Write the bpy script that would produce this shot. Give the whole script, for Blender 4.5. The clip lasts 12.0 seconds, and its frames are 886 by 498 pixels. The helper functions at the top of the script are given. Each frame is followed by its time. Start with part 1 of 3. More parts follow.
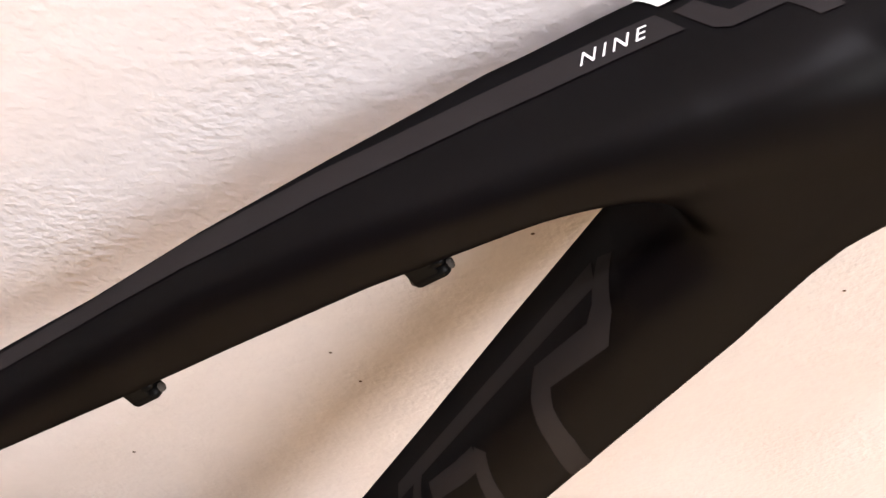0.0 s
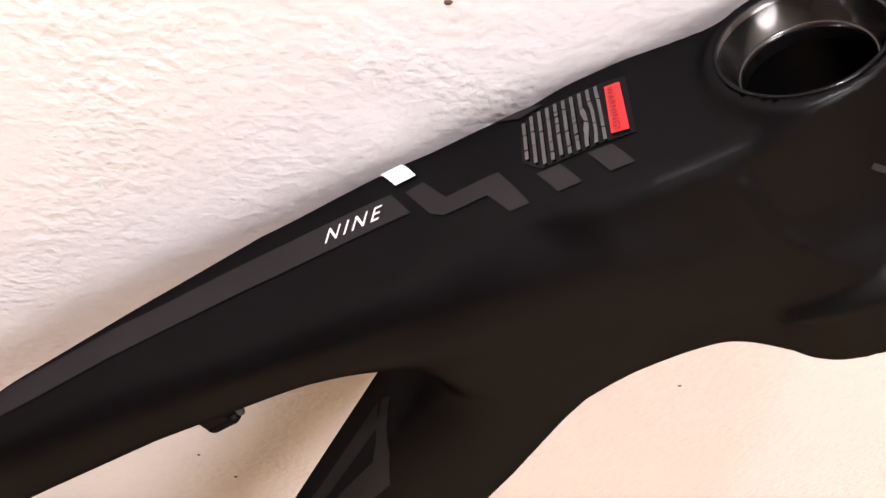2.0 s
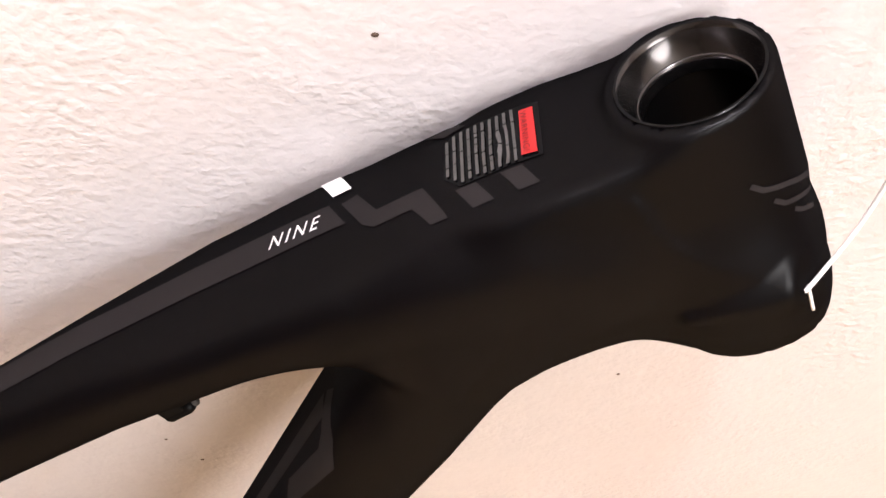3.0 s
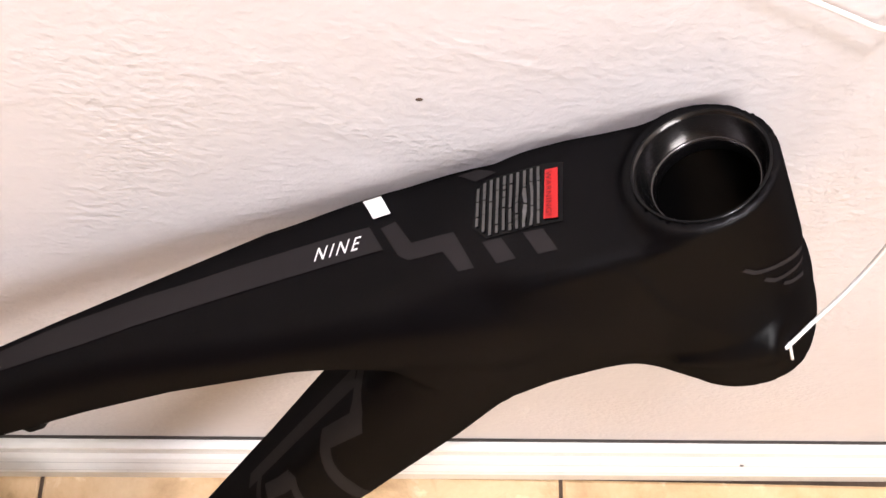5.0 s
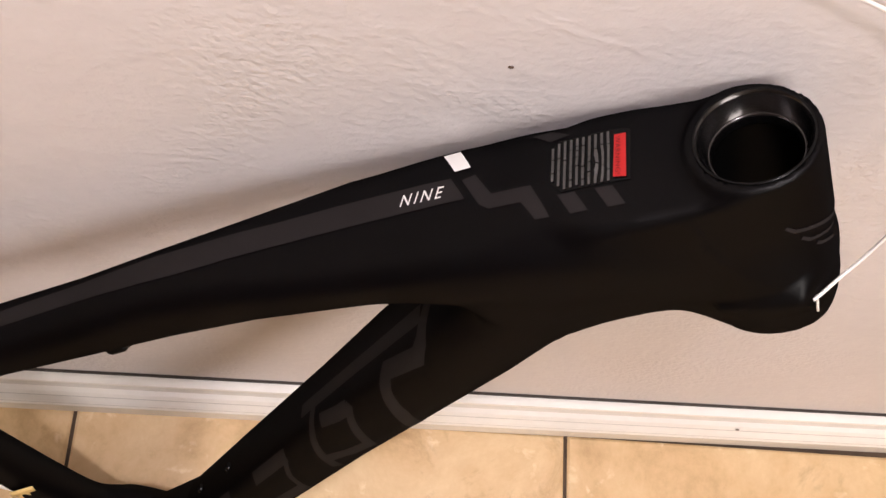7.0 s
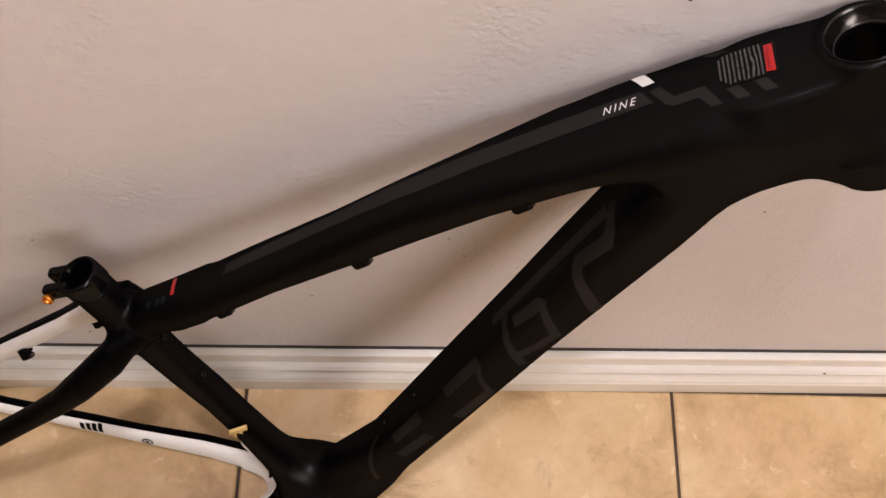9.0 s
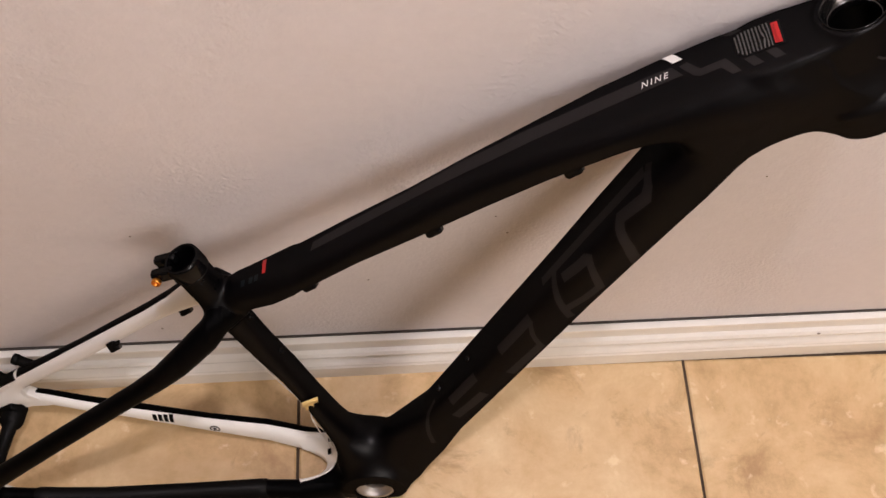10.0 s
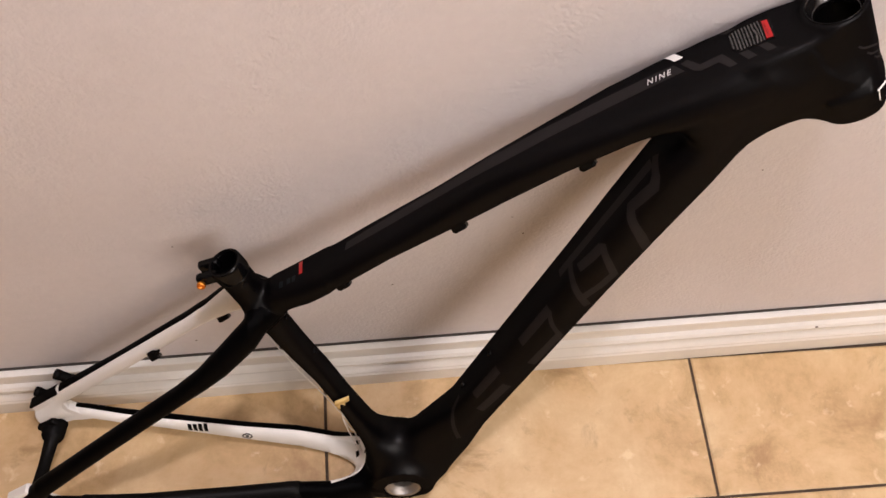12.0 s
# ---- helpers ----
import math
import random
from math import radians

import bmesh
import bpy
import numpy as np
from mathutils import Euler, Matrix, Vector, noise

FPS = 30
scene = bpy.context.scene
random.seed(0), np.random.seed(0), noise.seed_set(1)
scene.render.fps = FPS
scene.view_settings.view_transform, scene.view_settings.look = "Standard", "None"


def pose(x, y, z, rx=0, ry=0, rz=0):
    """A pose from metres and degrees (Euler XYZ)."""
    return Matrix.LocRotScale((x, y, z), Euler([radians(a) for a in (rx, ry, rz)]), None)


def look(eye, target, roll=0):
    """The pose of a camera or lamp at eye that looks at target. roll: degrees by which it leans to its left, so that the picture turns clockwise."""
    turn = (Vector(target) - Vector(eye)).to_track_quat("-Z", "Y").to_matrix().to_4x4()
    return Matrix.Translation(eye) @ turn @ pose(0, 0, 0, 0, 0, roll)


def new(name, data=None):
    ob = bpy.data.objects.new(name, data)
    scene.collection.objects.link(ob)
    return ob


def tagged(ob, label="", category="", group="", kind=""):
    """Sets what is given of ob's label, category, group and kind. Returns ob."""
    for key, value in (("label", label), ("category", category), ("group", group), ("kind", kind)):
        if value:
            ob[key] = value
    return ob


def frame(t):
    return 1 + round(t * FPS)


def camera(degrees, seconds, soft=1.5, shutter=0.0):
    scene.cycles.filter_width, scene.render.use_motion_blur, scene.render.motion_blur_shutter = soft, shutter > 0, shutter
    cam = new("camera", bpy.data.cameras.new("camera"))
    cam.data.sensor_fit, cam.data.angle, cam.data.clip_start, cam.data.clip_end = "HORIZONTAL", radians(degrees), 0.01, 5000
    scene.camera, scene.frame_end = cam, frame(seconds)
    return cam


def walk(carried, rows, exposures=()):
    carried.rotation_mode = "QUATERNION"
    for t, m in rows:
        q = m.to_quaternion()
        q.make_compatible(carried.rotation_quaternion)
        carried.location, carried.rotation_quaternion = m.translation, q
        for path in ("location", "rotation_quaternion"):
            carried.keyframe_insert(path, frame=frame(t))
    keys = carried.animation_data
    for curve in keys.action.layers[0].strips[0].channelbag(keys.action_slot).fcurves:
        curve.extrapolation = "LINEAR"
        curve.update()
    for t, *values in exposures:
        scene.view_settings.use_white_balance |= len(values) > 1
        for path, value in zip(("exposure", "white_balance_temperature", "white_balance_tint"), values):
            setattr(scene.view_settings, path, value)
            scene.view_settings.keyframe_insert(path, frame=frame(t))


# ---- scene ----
cam = camera(47.44, 12.0)
PATH = [
    (0.0, pose(0.4600, -0.2303, 0.8425, 32.12, -2.97, -2.46)),
    (0.5, pose(0.4814, -0.2259, 0.8527, 32.73, -3.10, -2.46)),
    (1.0, pose(0.5017, -0.2169, 0.8640, 32.89, -2.85, -2.88)),
    (1.5, pose(0.5191, -0.2070, 0.8761, 32.85, -2.24, -4.03)),
    (2.0, pose(0.5361, -0.2059, 0.8900, 32.80, -1.86, -3.91)),
    (2.5, pose(0.5478, -0.2106, 0.9045, 32.51, -1.93, -3.84)),
    (3.0, pose(0.5526, -0.2149, 0.9205, 31.58, -2.52, -4.27)),
    (5.0, pose(0.5527, -0.1674, 0.9881, 21.22, -2.56, -0.03)),
    (5.5, pose(0.5527, -0.1500, 0.9902, 18.72, -2.80, 0.36)),
    (6.0, pose(0.5519, -0.1406, 0.9874, 17.19, -2.78, 0.95)),
    (6.5, pose(0.5362, -0.1627, 1.0048, 18.16, -3.85, 1.76)),
    (7.0, pose(0.5146, -0.1956, 1.0297, 19.57, -4.27, 2.23)),
    (9.0, pose(0.4078, -0.3507, 1.1398, 24.06, -1.76, -0.06)),
    (9.5, pose(0.3688, -0.4038, 1.1853, 25.22, -1.83, -1.80)),
    (10.0, pose(0.3254, -0.4527, 1.2251, 26.45, -2.14, -3.63)),
    (10.5, pose(0.2976, -0.4786, 1.2426, 27.57, -2.01, -4.82)),
    (11.0, pose(0.2905, -0.4933, 1.2533, 28.33, -1.67, -5.16)),
    (11.5, pose(0.2897, -0.5078, 1.2611, 28.72, -1.57, -5.24)),
    (12.0, pose(0.2880, -0.5212, 1.2655, 29.04, -1.66, -5.57)),
]
walk(cam, PATH, [(0.0, 1.18, 5700, 3), (2.5, 1.13, 5850, 5), (5.0, 0.9, 5760, 4), (6.0, 0.7, 6030, 4), (6.5, 0.42, 6080, 6), (7.0, 0.34, 6120, 7), (9.0, 0.04, 6230, 8), (12.0, 0.15, 6240, 8)])
import itertools

# camera path is above; light, then materials, then the place
world = bpy.data.worlds.new("room_air")
scene.world = world
world.use_nodes = True
world.node_tree.nodes["Background"].inputs["Color"].default_value = (1.0, 0.86, 0.74, 1)
world.node_tree.nodes["Background"].inputs["Strength"].default_value = 0.006


def lamp(name, kind, place, aim, watts, colour, size):
    data = bpy.data.lights.new(name, kind)
    data.energy, data.color = watts, colour
    data.shadow_soft_size = size
    ob = new(name, data)
    ob.matrix_world = look(place, aim)
    return ob


LAMP_A = (1.45, -1.75, 1.82)
LAMP_B = (0.48, -0.385, 2.33)
# broad unseen source, added for the soft light of the room
lamp("unseen_light", "POINT", LAMP_A, (0.3, 0, 0), 96, (1.0, 0.88, 0.82), 0.60)
# compact unseen ceiling lamp, placed from the crisp shadows it casts
lamp("unseen_light", "POINT", LAMP_B, (0.3, 0, 0), 50, (1.0, 0.87, 0.90), 0.045)


# ---------------------------------------------------------------- materials
def material(name, colour, rough=0.5, metal=0.0, grain=0.0, grain_size=60.0, spread=0.0, spread_size=6.0,
             bump=0.0, bump_size=120.0, coat=0.0, tone=None, shine=0.5, satin=0.0):
    """A surface with a coarse and a fine variation of its colour, a roughness variation and a fine relief."""
    m = bpy.data.materials.new(name)
    m.use_nodes = True
    nt = m.node_tree
    bsdf = nt.nodes["Principled BSDF"]
    bsdf.inputs["Roughness"].default_value = rough
    bsdf.inputs["Metallic"].default_value = metal
    bsdf.inputs["Specular IOR Level"].default_value = shine
    bsdf.inputs["Coat Weight"].default_value = coat
    bsdf.inputs["Coat Roughness"].default_value = 0.12
    co = nt.nodes.new("ShaderNodeTexCoord").outputs["Object"]

    def noise_tex(scale, detail=5.0):
        n = nt.nodes.new("ShaderNodeTexNoise")
        n.inputs["Scale"].default_value, n.inputs["Detail"].default_value = scale, detail
        nt.links.new(co, n.inputs["Vector"])
        return n.outputs["Fac"]

    def mixed(a, b, fac):
        n = nt.nodes.new("ShaderNodeMix")
        n.data_type = "RGBA"
        for sock, v in ((n.inputs[6], a), (n.inputs[7], b)):
            if isinstance(v, tuple):
                sock.default_value = (*v[:3], 1)
            else:
                nt.links.new(v, sock)
        nt.links.new(fac, n.inputs[0])
        return n.outputs[2]

    def ramp(fac, lo, hi):
        n = nt.nodes.new("ShaderNodeMapRange")
        n.inputs["From Min"].default_value, n.inputs["From Max"].default_value = lo, hi
        nt.links.new(fac, n.inputs["Value"])
        return n.outputs["Result"]

    dark = tuple(c * (1 - spread) for c in colour)
    tone = tone or tuple(min(1, c * (1 + spread)) for c in colour)
    out = mixed(dark, tone, ramp(noise_tex(spread_size), 0.3, 0.7))
    if grain:
        fine = ramp(noise_tex(grain_size), 0.25, 0.75)
        n = nt.nodes.new("ShaderNodeMix")
        n.data_type, n.blend_type = "RGBA", "MULTIPLY"
        n.inputs[0].default_value = 1.0
        nt.links.new(out, n.inputs[6])
        nt.links.new(mixed((1 - grain,) * 3, (1.0, 1.0, 1.0), fine), n.inputs[7])
        out = n.outputs[2]
    nt.links.new(out, bsdf.inputs["Base Color"])
    rg = nt.nodes.new("ShaderNodeMapRange")
    rg.inputs["To Min"].default_value, rg.inputs["To Max"].default_value = rough * 0.85, min(1, rough * 1.15)
    nt.links.new(noise_tex(spread_size * 4), rg.inputs["Value"])
    nt.links.new(rg.outputs["Result"], bsdf.inputs["Roughness"])
    if bump:
        b = nt.nodes.new("ShaderNodeBump")
        b.inputs["Strength"].default_value, b.inputs["Distance"].default_value = 1.0, bump
        nt.links.new(noise_tex(bump_size, 6.0), b.inputs["Height"])
        nt.links.new(b.outputs["Normal"], bsdf.inputs["Normal"])
    if satin:   # a faint, even sheen over a nearly black body
        gloss, both = nt.nodes.new("ShaderNodeBsdfGlossy"), nt.nodes.new("ShaderNodeMixShader")
        gloss.inputs["Roughness"].default_value, both.inputs[0].default_value = rough, satin
        nt.links.new(bsdf.outputs[0], both.inputs[1])
        nt.links.new(gloss.outputs[0], both.inputs[2])
        nt.links.new(both.outputs[0], nt.nodes["Material Output"].inputs["Surface"])
    return m


CARBON = material("satin_black_carbon", (0.0013, 0.0010, 0.0014), 0.38, shine=0.0, satin=0.0150, spread=0.25, spread_size=14, grain=0.2, grain_size=400)
GLOSS = material("gloss_black", (0.0025, 0.0025, 0.0028), 0.14, spread=0.2, spread_size=20, shine=0.0, satin=0.022)
RUBBER = material("black_plastic", (0.003, 0.0028, 0.0028), 0.45, shine=0.0, satin=0.010, spread=0.2, spread_size=30)
GREY = material("grey_decal", (0.0185, 0.0160, 0.0162), 0.45, shine=0.0, satin=0.014, spread=0.08, spread_size=20)
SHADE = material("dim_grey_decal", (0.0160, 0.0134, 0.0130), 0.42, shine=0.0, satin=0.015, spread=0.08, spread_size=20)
WHITE = material("white_paint", (0.88, 0.87, 0.84), 0.30, spread=0.03, spread_size=12)
RED = material("red_decal", (0.44, 0.008, 0.009), 0.4, spread=0.06, spread_size=40)
STEEL = material("brushed_steel", (0.42, 0.40, 0.38), 0.5, metal=1.0, spread=0.12, spread_size=60)
GOLD = material("gold_anodised", (0.75, 0.30, 0.05), 0.28, metal=1.0, spread=0.1, spread_size=60)
TAG = material("cream_paper", (0.75, 0.55, 0.22), 0.7, spread=0.06, spread_size=60)
LINER = material("white_liner", (0.85, 0.83, 0.79), 0.35, spread=0.03, spread_size=60)


# ---------------------------------------------------------------- mesh tools
def tube_mesh(bm, points, radius, sides=10, closed_ends=True):
    """Sweep a round section along points; radius is a number or one for each point."""
    pts = [Vector(p) for p in points]
    rad = radius if isinstance(radius, (list, tuple)) else [radius] * len(pts)
    rings, up = [], Vector((0.03, 0.1, 1)).normalized()
    for i, p in enumerate(pts):
        d = (pts[min(i + 1, len(pts) - 1)] - pts[max(i - 1, 0)]).normalized()
        a = d.cross(up)
        if a.length < 1e-3:
            a = d.cross(Vector((1, 0, 0)))
        a.normalize()
        b = a.cross(d)
        rings.append([bm.verts.new(p + rad[i] * (math.cos(k * math.tau / sides) * a + math.sin(k * math.tau / sides) * b)) for k in range(sides)])
    for r, s in zip(rings, rings[1:]):
        for k in range(sides):
            bm.faces.new((r[k], r[(k + 1) % sides], s[(k + 1) % sides], s[k]))
    if closed_ends:
        bm.faces.new(rings[0][::-1])
        bm.faces.new(rings[-1])
    return bm


def lathe(bm, origin, axis, profile, sides=48):
    """Turn a profile of (along, radius) round the axis."""
    axis = Vector(axis).normalized()
    a = axis.orthogonal().normalized()
    b = axis.cross(a)
    rings = [[bm.verts.new(Vector(origin) + axis * h + r * (math.cos(k * math.tau / sides) * a + math.sin(k * math.tau / sides) * b)) for k in range(sides)]
             for h, r in profile]
    for r, s in zip(rings, rings[1:]):
        for k in range(sides):
            bm.faces.new((r[k], r[(k + 1) % sides], s[(k + 1) % sides], s[k]))
    return bm


def block(bm, m, size, bevel=0.0):
    made = bmesh.ops.create_cube(bm, size=1.0, matrix=m @ Matrix.Diagonal((*size, 1)))["verts"]
    if bevel:
        edges = list({e for v in made for e in v.link_edges})
        bmesh.ops.bevel(bm, geom=edges, offset=bevel, segments=2, affect="EDGES", profile=0.5)
    return bm


def part(name, bm, mat, parent=None, label="", smooth=True):
    me = bpy.data.meshes.new(name)
    bmesh.ops.recalc_face_normals(bm, faces=bm.faces)
    bm.to_mesh(me)
    bm.free()
    me.materials.append(mat)
    if smooth:
        me.polygons.foreach_set("use_smooth", [True] * len(me.polygons))
    ob = new(name, me)
    ob.parent = parent
    return tagged(ob, label) if label else ob


# ---------------------------------------------------------------- the room
PITCH, JOINT_X, JOINT_Y, SKEW = 0.496, 0.2125, -0.2055, radians(-0.9)
ROOM = (JOINT_X - 6 * PITCH, JOINT_X + 7 * PITCH, JOINT_Y - 9 * PITCH, 2.45)   # x from, x to, y from, height


def slab(name, lo, hi, mat, label):
    bm = bmesh.new()
    mid, size = (Vector(lo) + Vector(hi)) / 2, Vector(hi) - Vector(lo)
    block(bm, Matrix.Translation(mid), size)
    return tagged(part(name, bm, mat, smooth=False), label, name.split("_")[0], kind="structure")


def plaster():
    """Painted drywall: fine orange peel, broad trowel ridges and a few long hairline ridges."""
    m = material("wall_paint", (0.70, 0.66, 0.66), 0.62, spread=0.05, spread_size=3.5, grain=0.05, grain_size=90)
    nt = m.node_tree
    bsdf = nt.nodes["Principled BSDF"]
    co = nt.nodes.new("ShaderNodeTexCoord").outputs["Object"]

    def tex(scale, detail, warp=0.0):
        n = nt.nodes.new("ShaderNodeTexNoise")
        n.inputs["Scale"].default_value, n.inputs["Detail"].default_value, n.inputs["Distortion"].default_value = scale, detail, warp
        nt.links.new(co, n.inputs["Vector"])
        return n.outputs["Fac"]

    def calc(op, a, b):
        n = nt.nodes.new("ShaderNodeMath")
        n.operation = op
        for sock, v in zip(n.inputs, (a, b)):
            if isinstance(v, float):
                sock.default_value = v
            else:
                nt.links.new(v, sock)
        return n.outputs[0]

    ridge = calc("ABSOLUTE", calc("SUBTRACT", tex(9.0, 3.0, 0.9), 0.5), 0.0)
    ridge = calc("MINIMUM", calc("MULTIPLY", ridge, 14.0), 1.0)
    patches = calc("MINIMUM", calc("MAXIMUM", calc("MULTIPLY", calc("SUBTRACT", tex(6.0, 3.0, 0.6), 0.47), 4.0), 0.0), 1.0)
    peel = calc("MULTIPLY", tex(230.0, 2.0, 0.0), calc("ADD", calc("MULTIPLY", patches, 0.8), 0.35))
    relief = calc("ADD", calc("MULTIPLY", peel, 0.95), calc("MULTIPLY", ridge, -0.13))
    relief = calc("ADD", relief, calc("MULTIPLY", tex(38.0, 3.0), 0.25))
    flat = nt.nodes.new("ShaderNodeMapping")
    flat.inputs["Scale"].default_value, flat.inputs["Rotation"].default_value = (1.0, 1.0, 1.6), (0, 0.45, 0)
    nt.links.new(co, flat.inputs["Vector"])
    drag = nt.nodes.new("ShaderNodeTexNoise")
    drag.inputs["Scale"].default_value, drag.inputs["Detail"].default_value, drag.inputs["Distortion"].default_value = 120.0, 3.0, 0.2
    nt.links.new(flat.outputs[0], drag.inputs["Vector"])
    drag = calc("MINIMUM", calc("MAXIMUM", calc("MULTIPLY", calc("SUBTRACT", drag.outputs["Fac"], 0.48), 5.0), 0.0), 1.0)
    relief = calc("ADD", relief, calc("MULTIPLY", drag, calc("ADD", calc("MULTIPLY", patches, 0.15), 0.05)))
    b = nt.nodes.new("ShaderNodeBump")
    b.inputs["Strength"].default_value, b.inputs["Distance"].default_value = 0.75, 0.0022
    nt.links.new(relief, b.inputs["Height"])
    nt.links.new(b.outputs["Normal"], bsdf.inputs["Normal"])
    return m


def travertine():
    """Glazed beige stone-look tile with clouds, rusty veins and small pits, different on each tile."""
    m = bpy.data.materials.new("beige_stone_tile")
    m.use_nodes = True
    nt = m.node_tree
    bsdf = nt.nodes["Principled BSDF"]
    co = nt.nodes.new("ShaderNodeTexCoord").outputs["Object"]
    rnd = nt.nodes.new("ShaderNodeObjectInfo").outputs["Random"]
    shift = nt.nodes.new("ShaderNodeVectorMath")
    shift.operation = "MULTIPLY_ADD"
    comb = nt.nodes.new("ShaderNodeCombineXYZ")
    for s in comb.inputs:
        nt.links.new(rnd, s)
    nt.links.new(comb.outputs[0], shift.inputs[0])
    shift.inputs[1].default_value = (17.0, 31.0, 9.0)
    nt.links.new(co, shift.inputs[2])

    def tex(scale, detail, warp, rough=0.55):
        n = nt.nodes.new("ShaderNodeTexNoise")
        n.inputs["Scale"].default_value, n.inputs["Detail"].default_value = scale, detail
        n.inputs["Distortion"].default_value, n.inputs["Roughness"].default_value = warp, rough
        nt.links.new(shift.outputs[0], n.inputs["Vector"])
        return n.outputs["Fac"]

    ramp = nt.nodes.new("ShaderNodeValToRGB")
    els = ramp.color_ramp.elements
    els[0].position, els[0].color = 0.28, (0.385, 0.24, 0.112, 1)
    els[1].position, els[1].color = 0.72, (0.80, 0.63, 0.385, 1)
    mid = els.new(0.48)
    mid.color = (0.64, 0.45, 0.237, 1)
    nt.links.new(tex(7.5, 10.0, 0.25, 0.70), ramp.inputs[0])
    vein = nt.nodes.new("ShaderNodeMapRange")
    vein.inputs["From Min"].default_value, vein.inputs["From Max"].default_value = 0.57, 0.70
    vein.inputs["To Max"].default_value = 0.55
    nt.links.new(tex(13.0, 7.0, 0.5, 0.72), vein.inputs["Value"])
    mx = nt.nodes.new("ShaderNodeMix")
    mx.data_type = "RGBA"
    nt.links.new(vein.outputs[0], mx.inputs[0])
    nt.links.new(ramp.outputs[0], mx.inputs[6])
    mx.inputs[7].default_value = (0.33, 0.19, 0.085, 1)
    pit = nt.nodes.new("ShaderNodeMapRange")
    pit.inputs["From Min"].default_value, pit.inputs["From Max"].default_value = 0.62, 0.72
    pit.inputs["To Max"].default_value = 0.6
    nt.links.new(tex(42.0, 5.0, 0.3), pit.inputs["Value"])
    my = nt.nodes.new("ShaderNodeMix")
    my.data_type = "RGBA"
    nt.links.new(pit.outputs[0], my.inputs[0])
    nt.links.new(mx.outputs[2], my.inputs[6])
    my.inputs[7].default_value = (0.88, 0.74, 0.50, 1)
    nt.links.new(my.outputs[2], bsdf.inputs["Base Color"])
    bsdf.inputs["Roughness"].default_value = 0.42
    b = nt.nodes.new("ShaderNodeBump")
    b.inputs["Strength"].default_value, b.inputs["Distance"].default_value = 0.4, 0.0015
    nt.links.new(tex(24.0, 6.0, 0.3), b.inputs["Height"])
    nt.links.new(b.outputs["Normal"], bsdf.inputs["Normal"])
    return m


PAINT = plaster()
TILE = travertine()
# unseen walls: colour chosen dark so that little light bounces back
DIM_WALL = material("dim_unseen_wall", (0.22, 0.17, 0.13), 0.7, spread=0.06, spread_size=3, bump=0.0008, bump_size=120)
TRIM = material("white_trim_paint", (0.90, 0.88, 0.83), 0.20, spread=0.04, spread_size=9, grain=0.05, grain_size=70, bump=0.0004, bump_size=60)
GROUT = material("brown_grout", (0.075, 0.050, 0.032), 0.9, spread=0.3, spread_size=30, bump=0.001, bump_size=300)
# dark colour that stands in for shade in narrow openings
GAP_SHADE = material("dark_gap_shade", (0.05, 0.042, 0.036), 0.9, spread=0.3, spread_size=30)
# unseen ceiling, greyed for the same weak bounce
DIM_CEIL = material("dim_unseen_ceiling", (0.50, 0.48, 0.46), 0.8, spread=0.03, spread_size=5)

x0, x1, y0, top = ROOM
wall_north = slab("wall_north", (x0, 0, -0.02), (x1, 0.12, top), PAINT, "off-white painted drywall with trowelled texture")
# the other walls and the ceiling are added out of view and hold bounce down
slab("wall_south", (x0, y0 - 0.12, -0.02), (x1, y0, top), DIM_WALL, "unseen wall, dark brown to keep bounce light low")
slab("wall_west", (x0 - 0.12, y0 - 0.12, -0.02), (x0, 0.12, top), DIM_WALL, "unseen wall, dark brown to keep bounce light low")
slab("wall_east", (x1, y0 - 0.12, -0.02), (x1 + 0.12, 0.12, top), DIM_WALL, "unseen wall, dark brown to keep bounce light low")
slab("ceiling", (x0 - 0.12, y0 - 0.12, top), (x1 + 0.12, 0.12, top + 0.1), DIM_CEIL, "unseen ceiling, mid grey to keep bounce light low")
floor = slab("floor", (x0, y0, -0.03), (x1, -0.0, -0.003), GROUT, "brown grout bed under beige stone tiles")

# moulded baseboard along the wall: a profile pulled along x
SKIRT = [(0.0, 0.0), (-0.0215, 0.0), (-0.0215, 0.030), (-0.0200, 0.0335), (-0.0200, 0.036), (-0.0180, 0.040), (-0.0130, 0.0475),
         (-0.0130, 0.053), (-0.0172, 0.0565), (-0.0172, 0.060), (-0.0145, 0.065), (-0.0105, 0.069), (-0.0105, 0.087), (-0.0100, 0.0900), (-0.0050, 0.0905), (0.0, 0.0905)]
bm = bmesh.new()
ends = [[bm.verts.new((x, y - 0.0005, z)) for y, z in SKIRT] for x in (x0, x1)]
for k in range(len(SKIRT) - 1):
    bm.faces.new((ends[0][k], ends[1][k], ends[1][k + 1], ends[0][k + 1]))
for e in ends:
    bm.faces.new(e)
tagged(part("baseboard", bm, TRIM, smooth=False), "white painted moulded baseboard with scuffed profile", "baseboard", kind="structure")
# solid dark strip drawn for the shaded gap over the baseboard
bm = bmesh.new()
block(bm, Matrix.Translation(((x0 + x1) / 2, -0.0012, 0.0925)), (x1 - x0, 0.0024, 0.0028))
tagged(part("trim", bm, GAP_SHADE, smooth=False), "dark strip for the shade in the gap above the baseboard", "gap", kind="structure")


# ---------------------------------------------------------------- the bicycle frame
# Local axes of the frame: u forward, v up, w towards the drive side; the bottom bracket is the origin.
BIKE = Matrix(((0.99138, -0.11438, -0.06383, 0.31010), (-0.03911, 0.20663, -0.97764, -0.14122), (0.12502, 0.97171, 0.20038, 0.04073), (0, 0, 0, 1)))
HEAD_TOP, HEAD_DIR = (0.4121, 0.6305), (0.327, -0.945)
